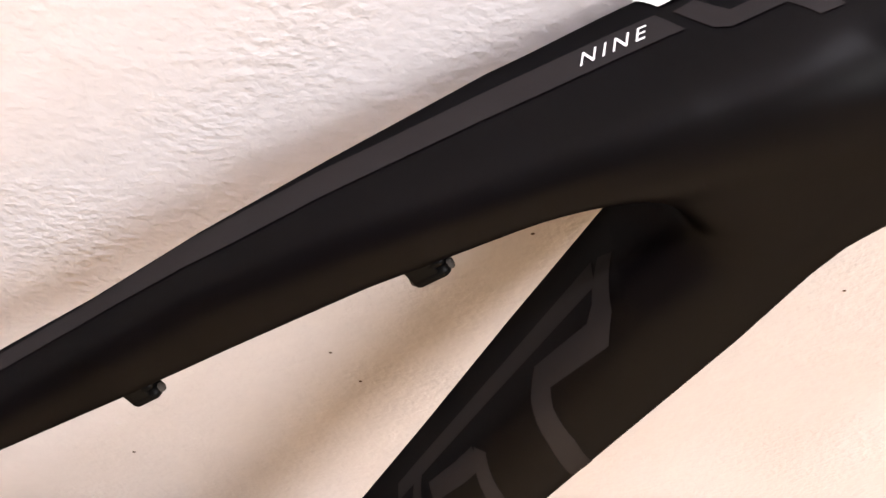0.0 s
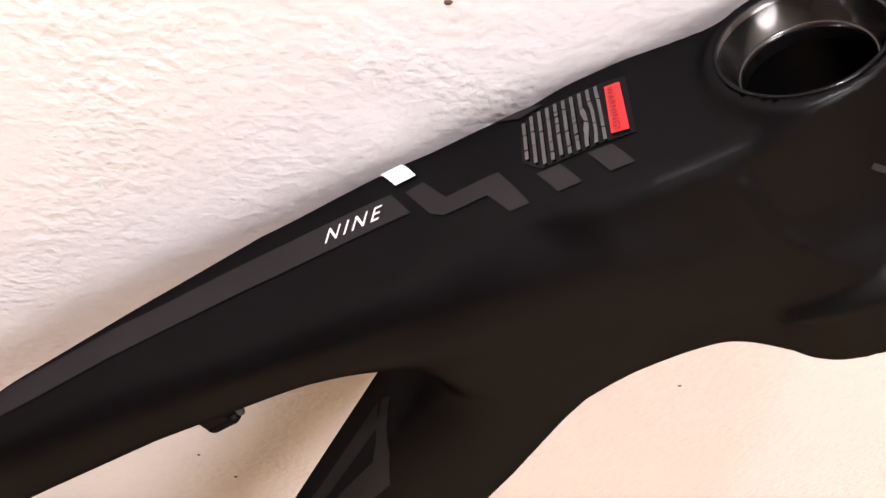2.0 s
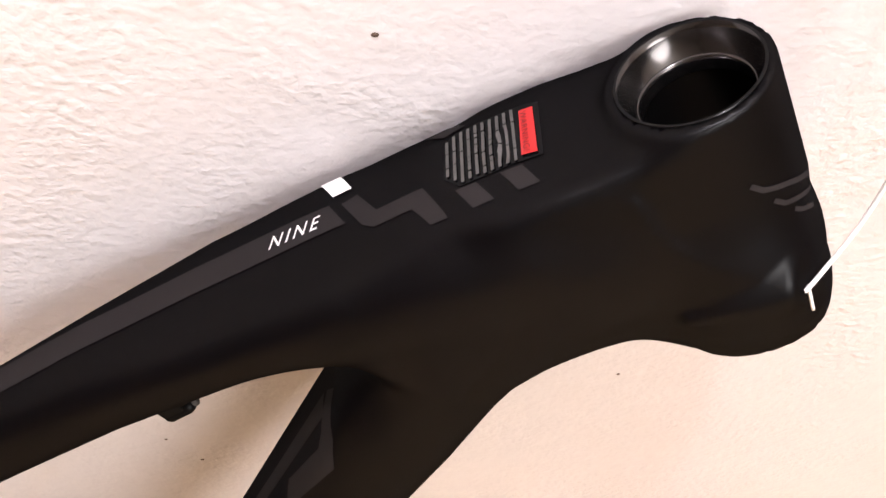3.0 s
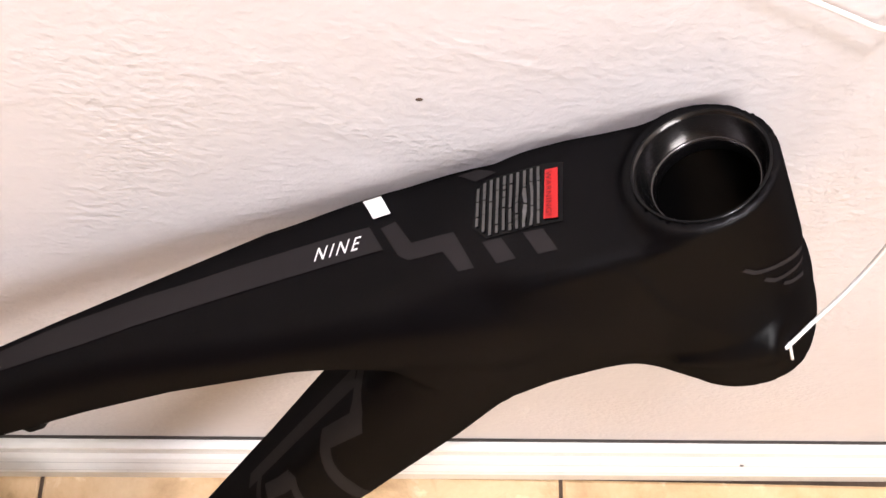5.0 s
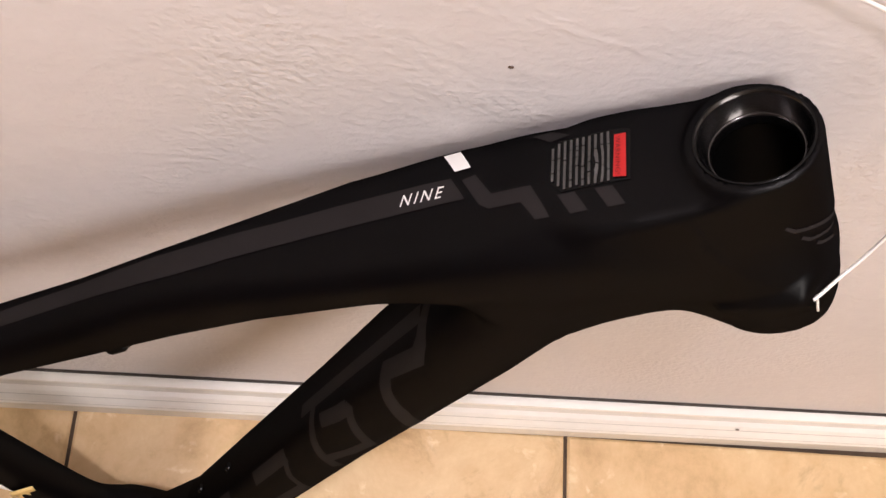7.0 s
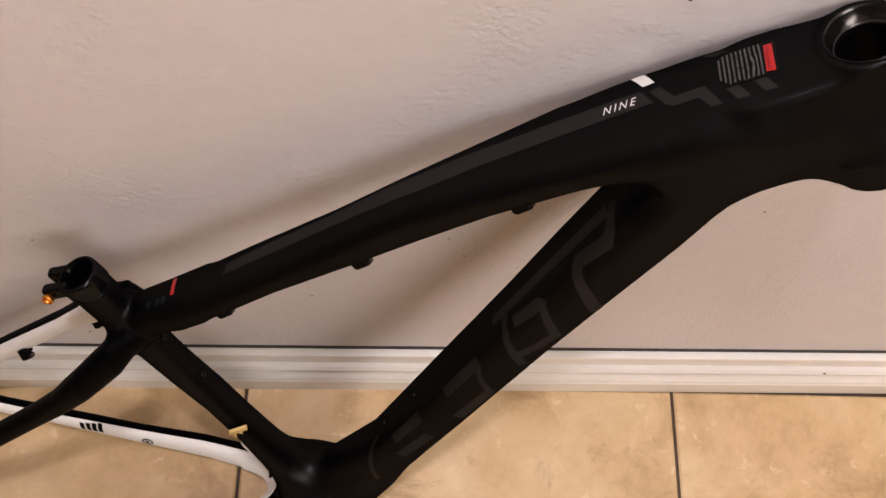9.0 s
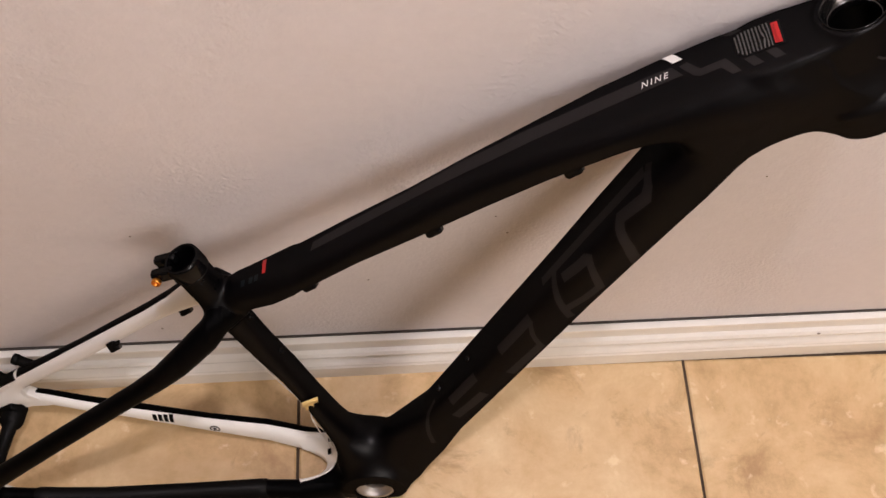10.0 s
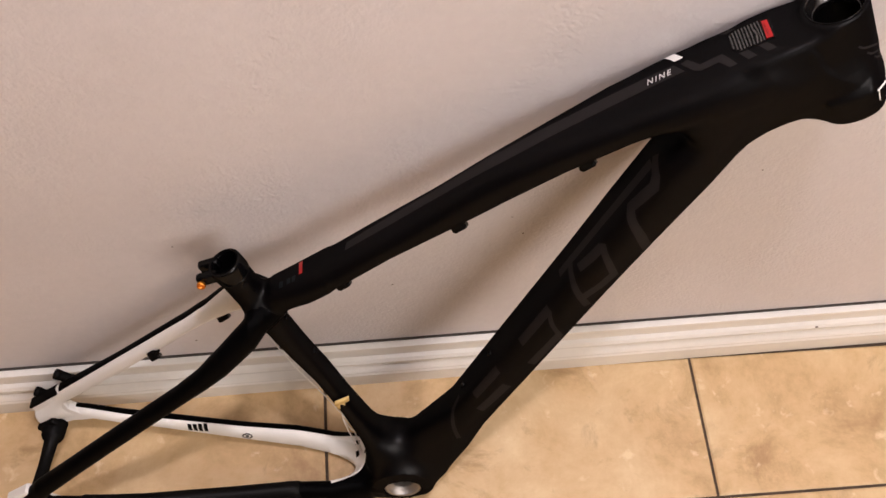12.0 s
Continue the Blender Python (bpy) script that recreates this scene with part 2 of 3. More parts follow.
SEAT_TOP, SEAT_DIR = (-0.1132, 0.3963), (-0.262, 0.965)


def oval(p, q, a, b, e):
    """Signed size of a rounded-square section with half sizes a and b."""
    return ((np.abs(p / a) ** e + np.abs(q / b) ** e) ** (1 / e) - 1) * np.minimum(a, b)


def straight(P, start, direction, knots):
    """A tube in the middle plane: knots of (along, sideways shift, half height, half width, squareness)."""
    k = np.array(knots)
    x, y = P[0] - start[0], P[1] - start[1]
    s = x * direction[0] + y * direction[1]
    d = y * direction[0] - x * direction[1]
    at = lambda i: np.interp(s, k[:, 0], k[:, i])
    f = oval(d - at(1), P[2], at(2), at(3), at(4))
    return np.maximum(f, np.maximum(k[0, 0] - s, s - k[-1, 0]))


def stay(P, side, knots):
    """A stay: knots of (u, v, distance from the middle plane, half height, half width), u falling."""
    k = np.array(knots[::-1])
    at = lambda i: np.interp(P[0], k[:, 0], k[:, i])
    slope = np.interp(P[0], (k[1:, 0] + k[:-1, 0]) / 2, np.diff(k[:, 1]) / np.diff(k[:, 0]))
    lift = 0.004 * np.clip((-0.11 - P[0]) / 0.07, 0, 1) if side < 0 and knots is SEAT_STAY else 0.0
    f = oval((P[1] - at(1) - lift) / np.sqrt(1 + slope ** 2), side * P[2] - at(2), at(3), at(4), 2.4)
    return np.maximum(f, np.maximum(k[0, 0] - P[0], P[0] - k[-1, 0]))


def smooth_min(a, b, k):
    h = np.clip(0.5 + 0.5 * (b - a) / k, 0, 1)
    return b + (a - b) * h - k * h * (1 - h)


TOP_TUBE = [(-0.03, -0.0037, 0.0141, 0.0134, 2), (0.005, -0.0005, 0.0167, 0.0180, 2.2), (0.03, -0.0037, 0.0158, 0.0212, 2.3), (0.07, -0.0049, 0.0135, 0.0229, 2.4), (0.13, -0.0039, 0.0129, 0.0223, 2.6), (0.2, -0.0057, 0.0153, 0.0216, 2.7), (0.26, -0.0054, 0.0173, 0.0219, 2.8), (0.32, -0.0061, 0.0164, 0.0256, 2.7), (0.38, -0.0087, 0.0141, 0.0310, 3), (0.44, -0.0139, 0.0131, 0.0304, 3.4), (0.5, -0.0308, 0.0206, 0.0300, 3.0), (0.53, -0.0360, 0.0240, 0.0255, 2.4)]
DOWN_TUBE = [(-0.01, -0.0003, 0.0387, 0.0285, 2.3), (0.07, -0.0028, 0.0350, 0.0263, 2.3), (0.13, -0.0058, 0.0237, 0.0262, 2.5), (0.25, -0.0040, 0.0210, 0.0309, 2.6), (0.4, -0.0024, 0.0231, 0.0302, 2.6), (0.48, -0.0014, 0.0232, 0.0326, 2.7), (0.56, -0.0020, 0.0261, 0.0314, 2.8), (0.605, -0.0044, 0.0237, 0.0298, 2.7), (0.64, -0.0073, 0.0238, 0.0210, 2.5), (0.665, -0.0054, 0.0238, 0.0138, 2.3), (0.69, 0.0000, 0.0235, 0.0106, 2)]
SEAT_TUBE = [(-0.01, 0.0005, 0.0231, 0.0280, 2.4), (0.06, 0.0011, 0.0112, 0.0198, 2.3), (0.14, -0.0019, 0.0074, 0.0166, 2.2), (0.2, -0.0030, 0.0080, 0.0158, 2.2), (0.25, -0.0006, 0.0101, 0.0160, 2.1), (0.34, 0.0001, 0.0136, 0.0160, 2.1), (0.392, -0.0001, 0.0154, 0.0151, 2)]
HEAD_TUBE = [(0, 0.0003, 0.0244, 0.0246, 2), (0.025, 0.0007, 0.0244, 0.0252, 2), (0.048, 0.0008, 0.0246, 0.0265, 2), (0.0672, -0.0016, 0.0238, 0.0284, 2), (0.0822, -0.0036, 0.0248, 0.0318, 2), (0.0892, -0.0024, 0.0247, 0.0316, 2), (0.0957, -0.0018, 0.0240, 0.0285, 2)]
SEAT_STAY = [(-0.074, 0.335, 0.008, 0.004, 0.005), (-0.090, 0.336, 0.018, 0.0120, 0.0105), (-0.105, 0.3275, 0.027, 0.0172, 0.0125), (-0.140, 0.3010, 0.0400, 0.0148, 0.0110), (-0.17, 0.2765, 0.0445, 0.0114, 0.0098), (-0.20, 0.2550, 0.047, 0.0100, 0.0094), (-0.30, 0.185, 0.0534, 0.0106, 0.0096),
             (-0.40, 0.117, 0.0633, 0.0110, 0.0095), (-0.440, 0.080, 0.0645, 0.010, 0.0080)]
CHAIN_STAY = [(0.0, -0.004, 0.020, 0.020, 0.012), (-0.045, -0.010, 0.029, 0.0200, 0.012), (-0.085, -0.006, 0.0345, 0.0190, 0.0115), (-0.13, 0.012, 0.0395, 0.0165, 0.0105), (-0.20, 0.027, 0.046, 0.0130, 0.0092),
              (-0.30, 0.051, 0.0566, 0.0102, 0.0085), (-0.345, 0.063, 0.060, 0.0098, 0.0083), (-0.385, 0.077, 0.063, 0.0095, 0.0082), (-0.415, 0.083, 0.0645, 0.0085, 0.0080), (-0.440, 0.080, 0.0645, 0.008, 0.0075)]
WEB = (0.3769, 0.5550, 0.0623, 0.0224, 3.9773, 0.0219, 0.0464, -0.0091, 0.5520)   # middle, half sizes and squareness; half width and how it grows; its top
BLEND = (0.0365, 0.0227, 0.0103)
FACE = (0.5744, 0.4145, 0.1139, 0.0966)   # height, rise, crown and droop of the top face
CHEEK = (0.0420, 0.0270, 0.022, 0.050, 0.075, 0.0190, 0.016)   # reach, radius, spread, taper, foot, set-back and round of the shoulder
FAIRING = (0.4140, 0.5560, 0.0270, 0.0318, -0.0056, 0.0010, 0.0078, 0.0095)   # start, length, depth, radii and rise
PIECES = ("top_tube", "down_tube", "seat_tube", "head_tube", "bottom_bracket_shell", "seat_stay", "seat_stay", "chain_stay", "chain_stay")


def pieces(P):
    """The fields of the tubes and stays, in the order of PIECES."""
    tt = straight(P, (-0.075, 0.350), (0.855, 0.5185), TOP_TUBE)
    dt = straight(P, (0.020, 0.005), (0.517, 0.856), DOWN_TUBE)
    st = straight(P, (-0.0105, 0.018), SEAT_DIR, SEAT_TUBE)
    ht = straight(P, HEAD_TOP, HEAD_DIR, HEAD_TUBE)
    bb = np.maximum(np.hypot(P[0], P[1]) - 0.033, np.maximum(P[2] - 0.0365, -P[2] - 0.0200))
    return [tt, dt, st, ht, bb, stay(P, 1, SEAT_STAY), stay(P, -1, SEAT_STAY), stay(P, 1, CHAIN_STAY), stay(P, -1, CHAIN_STAY)]


def body(P, parts=None):
    """The whole moulded body: the pieces run into one another, and the bores are cut out."""
    tt, dt, st, ht, bb, sn, sf, cn, cf = parts or pieces(P)
    front = smooth_min(tt, dt, BLEND[0])
    # the broad web behind the head tube
    wide = WEB[5] + WEB[6] * np.clip(0.60 - P[1], 0.0, 0.08) + WEB[7] * np.clip(P[0] - 0.35, -0.05, 0.06)
    web = -smooth_min(-oval(P[0] - WEB[0], P[1] - WEB[1], WEB[2], WEB[3], WEB[4]), wide - np.abs(P[2]), 0.012)
    web = -smooth_min(-web, -(P[1] - WEB[8] - FACE[1] * (P[0] - 0.281)), 0.018)
    under = np.clip((0.856 * (P[0] - 0.020) - 0.517 * (P[1] - 0.005) - 0.005) / 0.015, 0, 1) * np.clip((0.400 - P[0]) / 0.06, 0, 1)
    front = smooth_min(front, web, BLEND[1] + BLEND[2] * under)
    # the flat, slightly crowned top face
    face = (P[1] - FACE[0] - FACE[1] * (P[0] - 0.281) + FACE[2] * P[2] ** 2) * 0.9 - np.where(P[0] < 0.25, FACE[3] * (0.25 - P[0]), 0.0)
    # the cheeks: flat sides that close in from the web on the head tube
    x, y = P[0] - HEAD_TOP[0], P[1] - HEAD_TOP[1]
    s, d = x * HEAD_DIR[0] + y * HEAD_DIR[1], y * HEAD_DIR[0] - x * HEAD_DIR[1]
    e = d + CHEEK[5]
    back = np.clip((-e + CHEEK[3] * np.abs(P[2])) / CHEEK[0], 0, 1)
    cheek = np.hypot(e + CHEEK[0] * back, P[2]) - (CHEEK[1] + CHEEK[2] * np.clip(s, 0, 0.08) + (CHEEK[0] * CHEEK[3]) * back)
    cheek = -smooth_min(-cheek, CHEEK[4] - s, 0.020)
    cheek = -smooth_min(-cheek, -face, 0.004 + CHEEK[6] * np.clip((-d - 0.045) / 0.035, 0, 1))
    front = smooth_min(front, cheek, 0.005)
    front = -smooth_min(-front, -face, 0.005 + 0.003 * np.clip((P[0] - 0.35) / 0.03, 0, 1))
    front = smooth_min(front, -smooth_min(-ht, 0.0962 - s, 0.004), 0.010 + 0.013 * np.clip((s - 0.035) / 0.035, 0, 1))
    low = smooth_min(smooth_min(dt, st, 0.050), bb, 0.020)
    f = smooth_min(front, low, 0.004)
    f = smooth_min(f, smooth_min(st, tt + 0.4 * np.clip(P[0] + 0.02, 0.0, 1.0), 0.014), 0.004)
    rear = smooth_min(smooth_min(sn, cn, 0.022), smooth_min(sf, cf, 0.022), 0.004)
    # the yoke between the chain stays, with a bevelled, rounded inner edge
    e = np.sqrt(((P[0] + 0.105) / 0.061) ** 2 + (P[2] / 0.031) ** 2)
    brim = np.clip(-0.007 + (e - 0.74) / 0.26 * 0.019, -0.012, 0.012)
    yoke = np.maximum.reduce([(P[1] - brim) * 0.7, -0.024 + 0.5 * np.clip(-0.062 - P[0], 0.0, 1.0) - P[1], np.abs(P[2]) - 0.030, P[0] + 0.03, -0.092 - P[0], (0.73 - e) * 0.03])
    rear = smooth_min(rear, yoke, 0.005)
    f = smooth_min(f, rear, 0.010)
    # the fairing over the cable port, on the drive side of the head
    u0, v0, run, w0, dw, r0, dr, dv = FAIRING
    t = np.clip((P[0] - u0) / run, 0, 1)
    fairing = np.sqrt((P[0] - u0 - run * t) ** 2 + (P[1] - v0 - dv * t) ** 2 + (P[2] - w0 - dw * t) ** 2) - (r0 + dr * t)
    fairing = -smooth_min(-fairing, u0 + run + 0.0045 - P[0] - 0.25 * (P[1] - v0 - dv), 0.002)
    f = smooth_min(f, fairing, 0.006)
    f = -smooth_min(-f, s, 0.0022)
    f = np.maximum(f, np.where(s < 0.012, 0.0212, np.where(s < 0.085, 0.0188, 0.0225)) - np.hypot(d, P[2]))
    x, y = P[0] - SEAT_TOP[0], P[1] - SEAT_TOP[1]
    s, d = x * SEAT_DIR[0] + y * SEAT_DIR[1], y * SEAT_DIR[0] - x * SEAT_DIR[1]
    f = np.maximum(f, np.where(s > -0.035, 0.0135 - np.hypot(d, P[2]), -1.0))
    f = np.maximum(f, np.where(np.abs(P[2]) > 0.018, 0.0225 - np.hypot(P[0], P[1]), -1.0))
    return f


def grow(cell=0.0021):
    """Surface of body() on a grid, drawn onto it; returns points, normals, faces and the piece of each face."""
    lo, hi = np.array((-0.47, -0.06, -0.085)), np.array((0.49, 0.68, 0.085))
    axes = [np.arange(lo[i], hi[i], cell) for i in range(3)]
    shape = [len(a) for a in axes]
    F = np.empty(shape, np.float32)
    for i in range(0, shape[0], 24):
        g = np.meshgrid(axes[0][i:i + 24], axes[1], axes[2], indexing="ij")
        F[i:i + 24] = body([c.astype(np.float32) for c in g])
    inside = F < 0
    total = np.zeros([n - 1 for n in shape] + [3], np.float32)
    count = np.zeros([n - 1 for n in shape], np.int16)
    corners = list(itertools.product((0, 1), repeat=3))
    view = lambda A, c: A[tuple(slice(c[i], A.shape[i] - 1 + c[i]) for i in range(3))]
    for c, d in itertools.combinations(corners, 2):
        if sum(abs(a - b) for a, b in zip(c, d)) != 1:
            continue
        fa, fb = view(F, c), view(F, d)
        cross = (fa < 0) != (fb < 0)
        t = fa[cross] / (fa[cross] - fb[cross])
        for k in range(3):
            total[..., k][cross] += c[k] + t * (d[k] - c[k])
        count[cross] += 1
    cells = np.argwhere(count > 0)
    ids = np.full(count.shape, -1, np.int64)
    ids[tuple(cells.T)] = np.arange(len(cells))
    pts = lo + cell * (cells + total[tuple(cells.T)] / count[tuple(cells.T)][:, None])
    faces = []
    for ax in range(3):
        o = [i for i in range(3) if i != ax]
        a = inside[tuple(slice(0, -1) if i == ax else slice(1, -1) for i in range(3))]
        b = inside[tuple(slice(1, None) if i == ax else slice(1, -1) for i in range(3))]
        at = np.argwhere(a != b)
        flip = a[tuple(at.T)]
        base = at + np.array([0 if i == ax else 1 for i in range(3)])
        q = []
        for da, db in ((1, 1), (0, 1), (0, 0), (1, 0)):
            c = base.copy()
            c[:, o[0]] -= da
            c[:, o[1]] -= db
            q.append(ids[tuple(c.T)])
        q = np.stack(q, 1)
        if ax == 1:
            flip = ~flip
        q[~flip] = q[~flip][:, ::-1]
        faces.append(q)
    faces = np.concatenate(faces)

    def slope(p, h=0.0008):
        g = np.stack([body(list((p + h * np.eye(3)[k]).T)) - body(list((p - h * np.eye(3)[k]).T)) for k in range(3)], 1) / (2 * h)
        return g

    for _ in range(2):
        g = slope(pts)
        step = body(list(pts.T))[:, None] * g / np.maximum((g * g).sum(1), 0.3)[:, None]
        pts = pts - np.clip(step, -0.4 * cell, 0.4 * cell)
    g = slope(pts, 0.0012)
    normals = g / np.maximum(np.linalg.norm(g, axis=1), 1e-6)[:, None]
    kind = np.argmin(np.stack(pieces(list(pts[faces].mean(1).T))), 0)
    return pts, normals, faces, kind


def painted_stay(name, base, rise, u_end):
    """Satin black outside, gloss white along the inner face of the stay."""
    m = material(name, (0.0011, 0.0010, 0.0012), 0.45, shine=0.02, spread=0.25, spread_size=14)
    nt = m.node_tree
    bsdf = nt.nodes["Principled BSDF"]
    sep = nt.nodes.new("ShaderNodeSeparateXYZ")
    nt.links.new(nt.nodes.new("ShaderNodeTexCoord").outputs["Object"], sep.inputs[0])

    def calc(op, a, b, c=0.0):
        n = nt.nodes.new("ShaderNodeMath")
        n.operation = op
        for sock, v in zip(n.inputs, (a, b, c)):
            if isinstance(v, float):
                sock.default_value = v
            else:
                nt.links.new(v, sock)
        return n.outputs[0]

    edge = calc("MULTIPLY_ADD", sep.outputs["X"], rise, base)
    depth = calc("ABSOLUTE", sep.outputs["Z"], 0.0)
    edge = calc("SUBTRACT", edge, calc("MULTIPLY", calc("GREATER_THAN", sep.outputs["Z"], 0.0), 0.02))
    inner = calc("LESS_THAN", depth, edge)
    inner = calc("MULTIPLY", inner, calc("LESS_THAN", sep.outputs["X"], u_end))
    tail = calc("MULTIPLY", calc("LESS_THAN", sep.outputs["X"], -0.398), calc("LESS_THAN", sep.outputs["Z"], 0.0))
    inner = calc("MAXIMUM", inner, calc("MULTIPLY", tail, calc("LESS_THAN", depth, 0.0665)))
    old = bsdf.inputs["Base Color"].links[0].from_socket
    mx = nt.nodes.new("ShaderNodeMix")
    mx.data_type = "RGBA"
    nt.links.new(inner, mx.inputs[0])
    nt.links.new(old, mx.inputs[6])
    mx.inputs[7].default_value = (0.90, 0.89, 0.86, 1)
    nt.links.new(mx.outputs[2], bsdf.inputs["Base Color"])
    return m


bike = tagged(new("bicycle_frame"), "matte black carbon bicycle frame with white inner stays leaning on wall", "bicycle frame")
bike.matrix_world = BIKE
SEATSTAY_PAINT = painted_stay("black_and_white_seat_stay", 0.0280, -0.0705, -0.125)
CHAINSTAY_PAINT = painted_stay("black_and_white_chain_stay", 0.0255, -0.092, -0.030)
pts, normals, faces, kind = grow()
for i, name in enumerate(PIECES):
    f = faces[kind == i]
    used, local = np.unique(f, return_inverse=True)
    me = bpy.data.meshes.new(name)
    me.from_pydata(pts[used].tolist(), [], local.reshape(-1, 4).tolist())
    me.polygons.foreach_set("use_smooth", [True] * len(me.polygons))
    me.normals_split_custom_set_from_vertices(normals[used].tolist())
    me.materials.append(SEATSTAY_PAINT if name == "seat_stay" else CHAINSTAY_PAINT if name == "chain_stay" else CARBON)
    ob = new(name, me)
    ob.parent = bike


# ---------------------------------------------------------------- fittings and decals of the frame
def along(n, a, b):
    return [tuple(Vector(a).lerp(Vector(b), i / (n - 1))) for i in range(n)]


def drop_on(first, second, way, start):
    """Points of the body met from outside: "v" looks down at (u, w), "w" at (u, v) from the drive side, "u" forward at (v, w)."""
    first, second = np.array(first, float), np.array(second, float)
    s = np.full(len(first), start)
    sign = 1 if way == "u" else -1
    place = {"v": lambda: [first, s, second], "w": lambda: [first, second, s], "u": lambda: [s, first, second]}[way]
    for _ in range(160):
        s = s + sign * np.clip(body(place()) * 0.5, -0.002, 0.02)
    p = np.stack(place(), 1)
    g = np.stack([body(list((p + 0.0008 * np.eye(3)[k]).T)) - body(list((p - 0.0008 * np.eye(3)[k]).T)) for k in range(3)], 1)
    return p, g / np.linalg.norm(g, axis=1)[:, None]


def perch(a, n, w=0.0):
    """The place on the body that is met from outside against the direction n, near (u, v) = a."""
    p = np.array([a[0], a[1], w]) + 0.03 * np.array(n)
    for _ in range(160):
        p = p - np.clip(float(body([np.array([c]) for c in p])[0]) * 0.5, -0.002, 0.02) * np.array(n)
    return Vector(p)


def draped(name, bm, mat, way, parent, lift=0.0004, label="", start=None, fine=0.004, keep=lambda p: p[2] > -0.03):
    """Lay a flat shape, drawn in the plane that way names, onto the body."""
    bmesh.ops.triangulate(bm, faces=bm.faces)
    for _ in range(6):
        long = [e for e in bm.edges if e.calc_length() > fine]
        if not long:
            break
        bmesh.ops.subdivide_edges(bm, edges=long, cuts=1)
        bmesh.ops.triangulate(bm, faces=bm.faces)
    bm.verts.ensure_lookup_table()
    start = (0.72 if way == "v" else 0.07) if start is None else start
    p, n = drop_on([v.co.x for v in bm.verts], [v.co.y for v in bm.verts], way, start)
    off = np.abs(body(list(p.T))) > 0.0005
    missed = [v for v, a, o in zip(bm.verts, p, off) if o or not keep(a)]
    for v, a, b in zip(bm.verts, p, n):
        v.co = Vector(a + lift * b)
    bmesh.ops.delete(bm, geom=missed, context="VERTS")
    return part(name, bm, mat, parent, label)


def polygon(*corners):
    bm = bmesh.new()
    bm.faces.new([bm.verts.new((x, y, 0)) for x, y in corners])
    return bm


def stroke(points, width):
    """A flat ribbon with mitred bends."""
    bm = bmesh.new()
    pts = [Vector((x, y)) for x, y in points]
    rows = []
    for i, p in enumerate(pts):
        a = (p - pts[i - 1]).normalized() if i else (pts[1] - p).normalized()
        b = (pts[i + 1] - p).normalized() if i < len(pts) - 1 else a
        t = (a + b).normalized()
        n = Vector((-t.y, t.x)) * (width / 2) / max(0.5, t.dot(a))
        rows.append((bm.verts.new((*(p + n), 0)), bm.verts.new((*(p - n), 0))))
    for r, s in zip(rows, rows[1:]):
        bm.faces.new((r[0], s[0], s[1], r[1]))
    return bm


def letters(text, shear, space):
    """Flat lettering one unit wide and one unit high."""
    curve = bpy.data.curves.new("lettering", "FONT")
    curve.body, curve.size, curve.shear, curve.space_character, curve.offset = text, 1.0, shear, space, 0.004
    probe = new("lettering", curve)
    bpy.context.view_layer.update()
    flat = bpy.data.meshes.new_from_object(probe.evaluated_get(bpy.context.evaluated_depsgraph_get()))
    bpy.data.objects.remove(probe)
    bm = bmesh.new()
    bm.from_mesh(flat)
    lo, hi = min(v.co.x for v in bm.verts), max(v.co.x for v in bm.verts)
    top = max(v.co.y for v in bm.verts)
    for v in bm.verts:
        v.co = Vector(((v.co.x - lo) / (hi - lo), v.co.y / top, 0))
    return bm


# top tube: the grey band, its lettering and the angular figures
draped("stripe_decal", polygon((0.0010, 0.0025), (0.0290, 0.0022), (0.0570, 0.0020), (0.0850, 0.0014), (0.1125, 0.0021), (0.1380, 0.0038), (0.1610, 0.0043), (0.1850, 0.0040), (0.2145, 0.0030), (0.2400, 0.0022), (0.2650, 0.0014), (0.2890, 0.0006), (0.3052, 0.0003),
                               (0.2985, -0.0119), (0.2880, -0.0122), (0.2650, -0.0118), (0.2390, -0.0111), (0.2150, -0.0104), (0.1820, -0.0106), (0.1490, -0.0108), (0.1140, -0.0106), (0.0590, -0.0098), (0.0290, -0.0088), (0.0030, -0.0070)), GREY, "v", bike, label="grey stripe decal")
bm = letters("NINE", 0.25, 1.4)
for v in bm.verts:
    v.co = Vector((0.2769 + 0.0191 * v.co.x, -0.0025 - 0.0059 * v.co.y, 0))
draped("lettering", bm, WHITE, "v", bike, lift=0.0009, label="white lettering")
draped("white_mark", polygon((0.2940, -0.0268), (0.3014, -0.0271), (0.3069, -0.0156), (0.3000, -0.0150)), WHITE, "v", bike, lift=0.0007, label="white painted mark")
draped("angular_decal", polygon((0.3033, -0.0098), (0.3090, -0.0111), (0.3164, 0.0011), (0.3322, 0.0026), (0.3402, 0.0188), (0.3346, 0.0185), (0.3286, 0.0094), (0.3157, 0.0083), (0.3115, 0.0048)), GREY, "v", bike, label="grey angular decal")
draped("angular_decal", polygon((0.3427, 0.0101), (0.3492, 0.0100), (0.3544, 0.0192), (0.3479, 0.0194)), GREY, "v", bike)
draped("angular_decal", polygon((0.3566, 0.0101), (0.3632, 0.0102), (0.3681, 0.0191), (0.3617, 0.0193)), GREY, "v", bike)
draped("angular_decal", polygon((0.3318, -0.0252), (0.3395, -0.0255), (0.3469, -0.0191), (0.3395, -0.0176)), GREY, "v", bike)
label = draped("warning_label", polygon((0.3399, -0.0125), (0.3432, -0.0165), (0.3635, -0.0174), (0.3702, -0.0160), (0.3699, 0.0085), (0.3442, 0.0092), (0.3392, 0.0034)), GLOSS, "v", bike, lift=0.0004, label="black warning label")
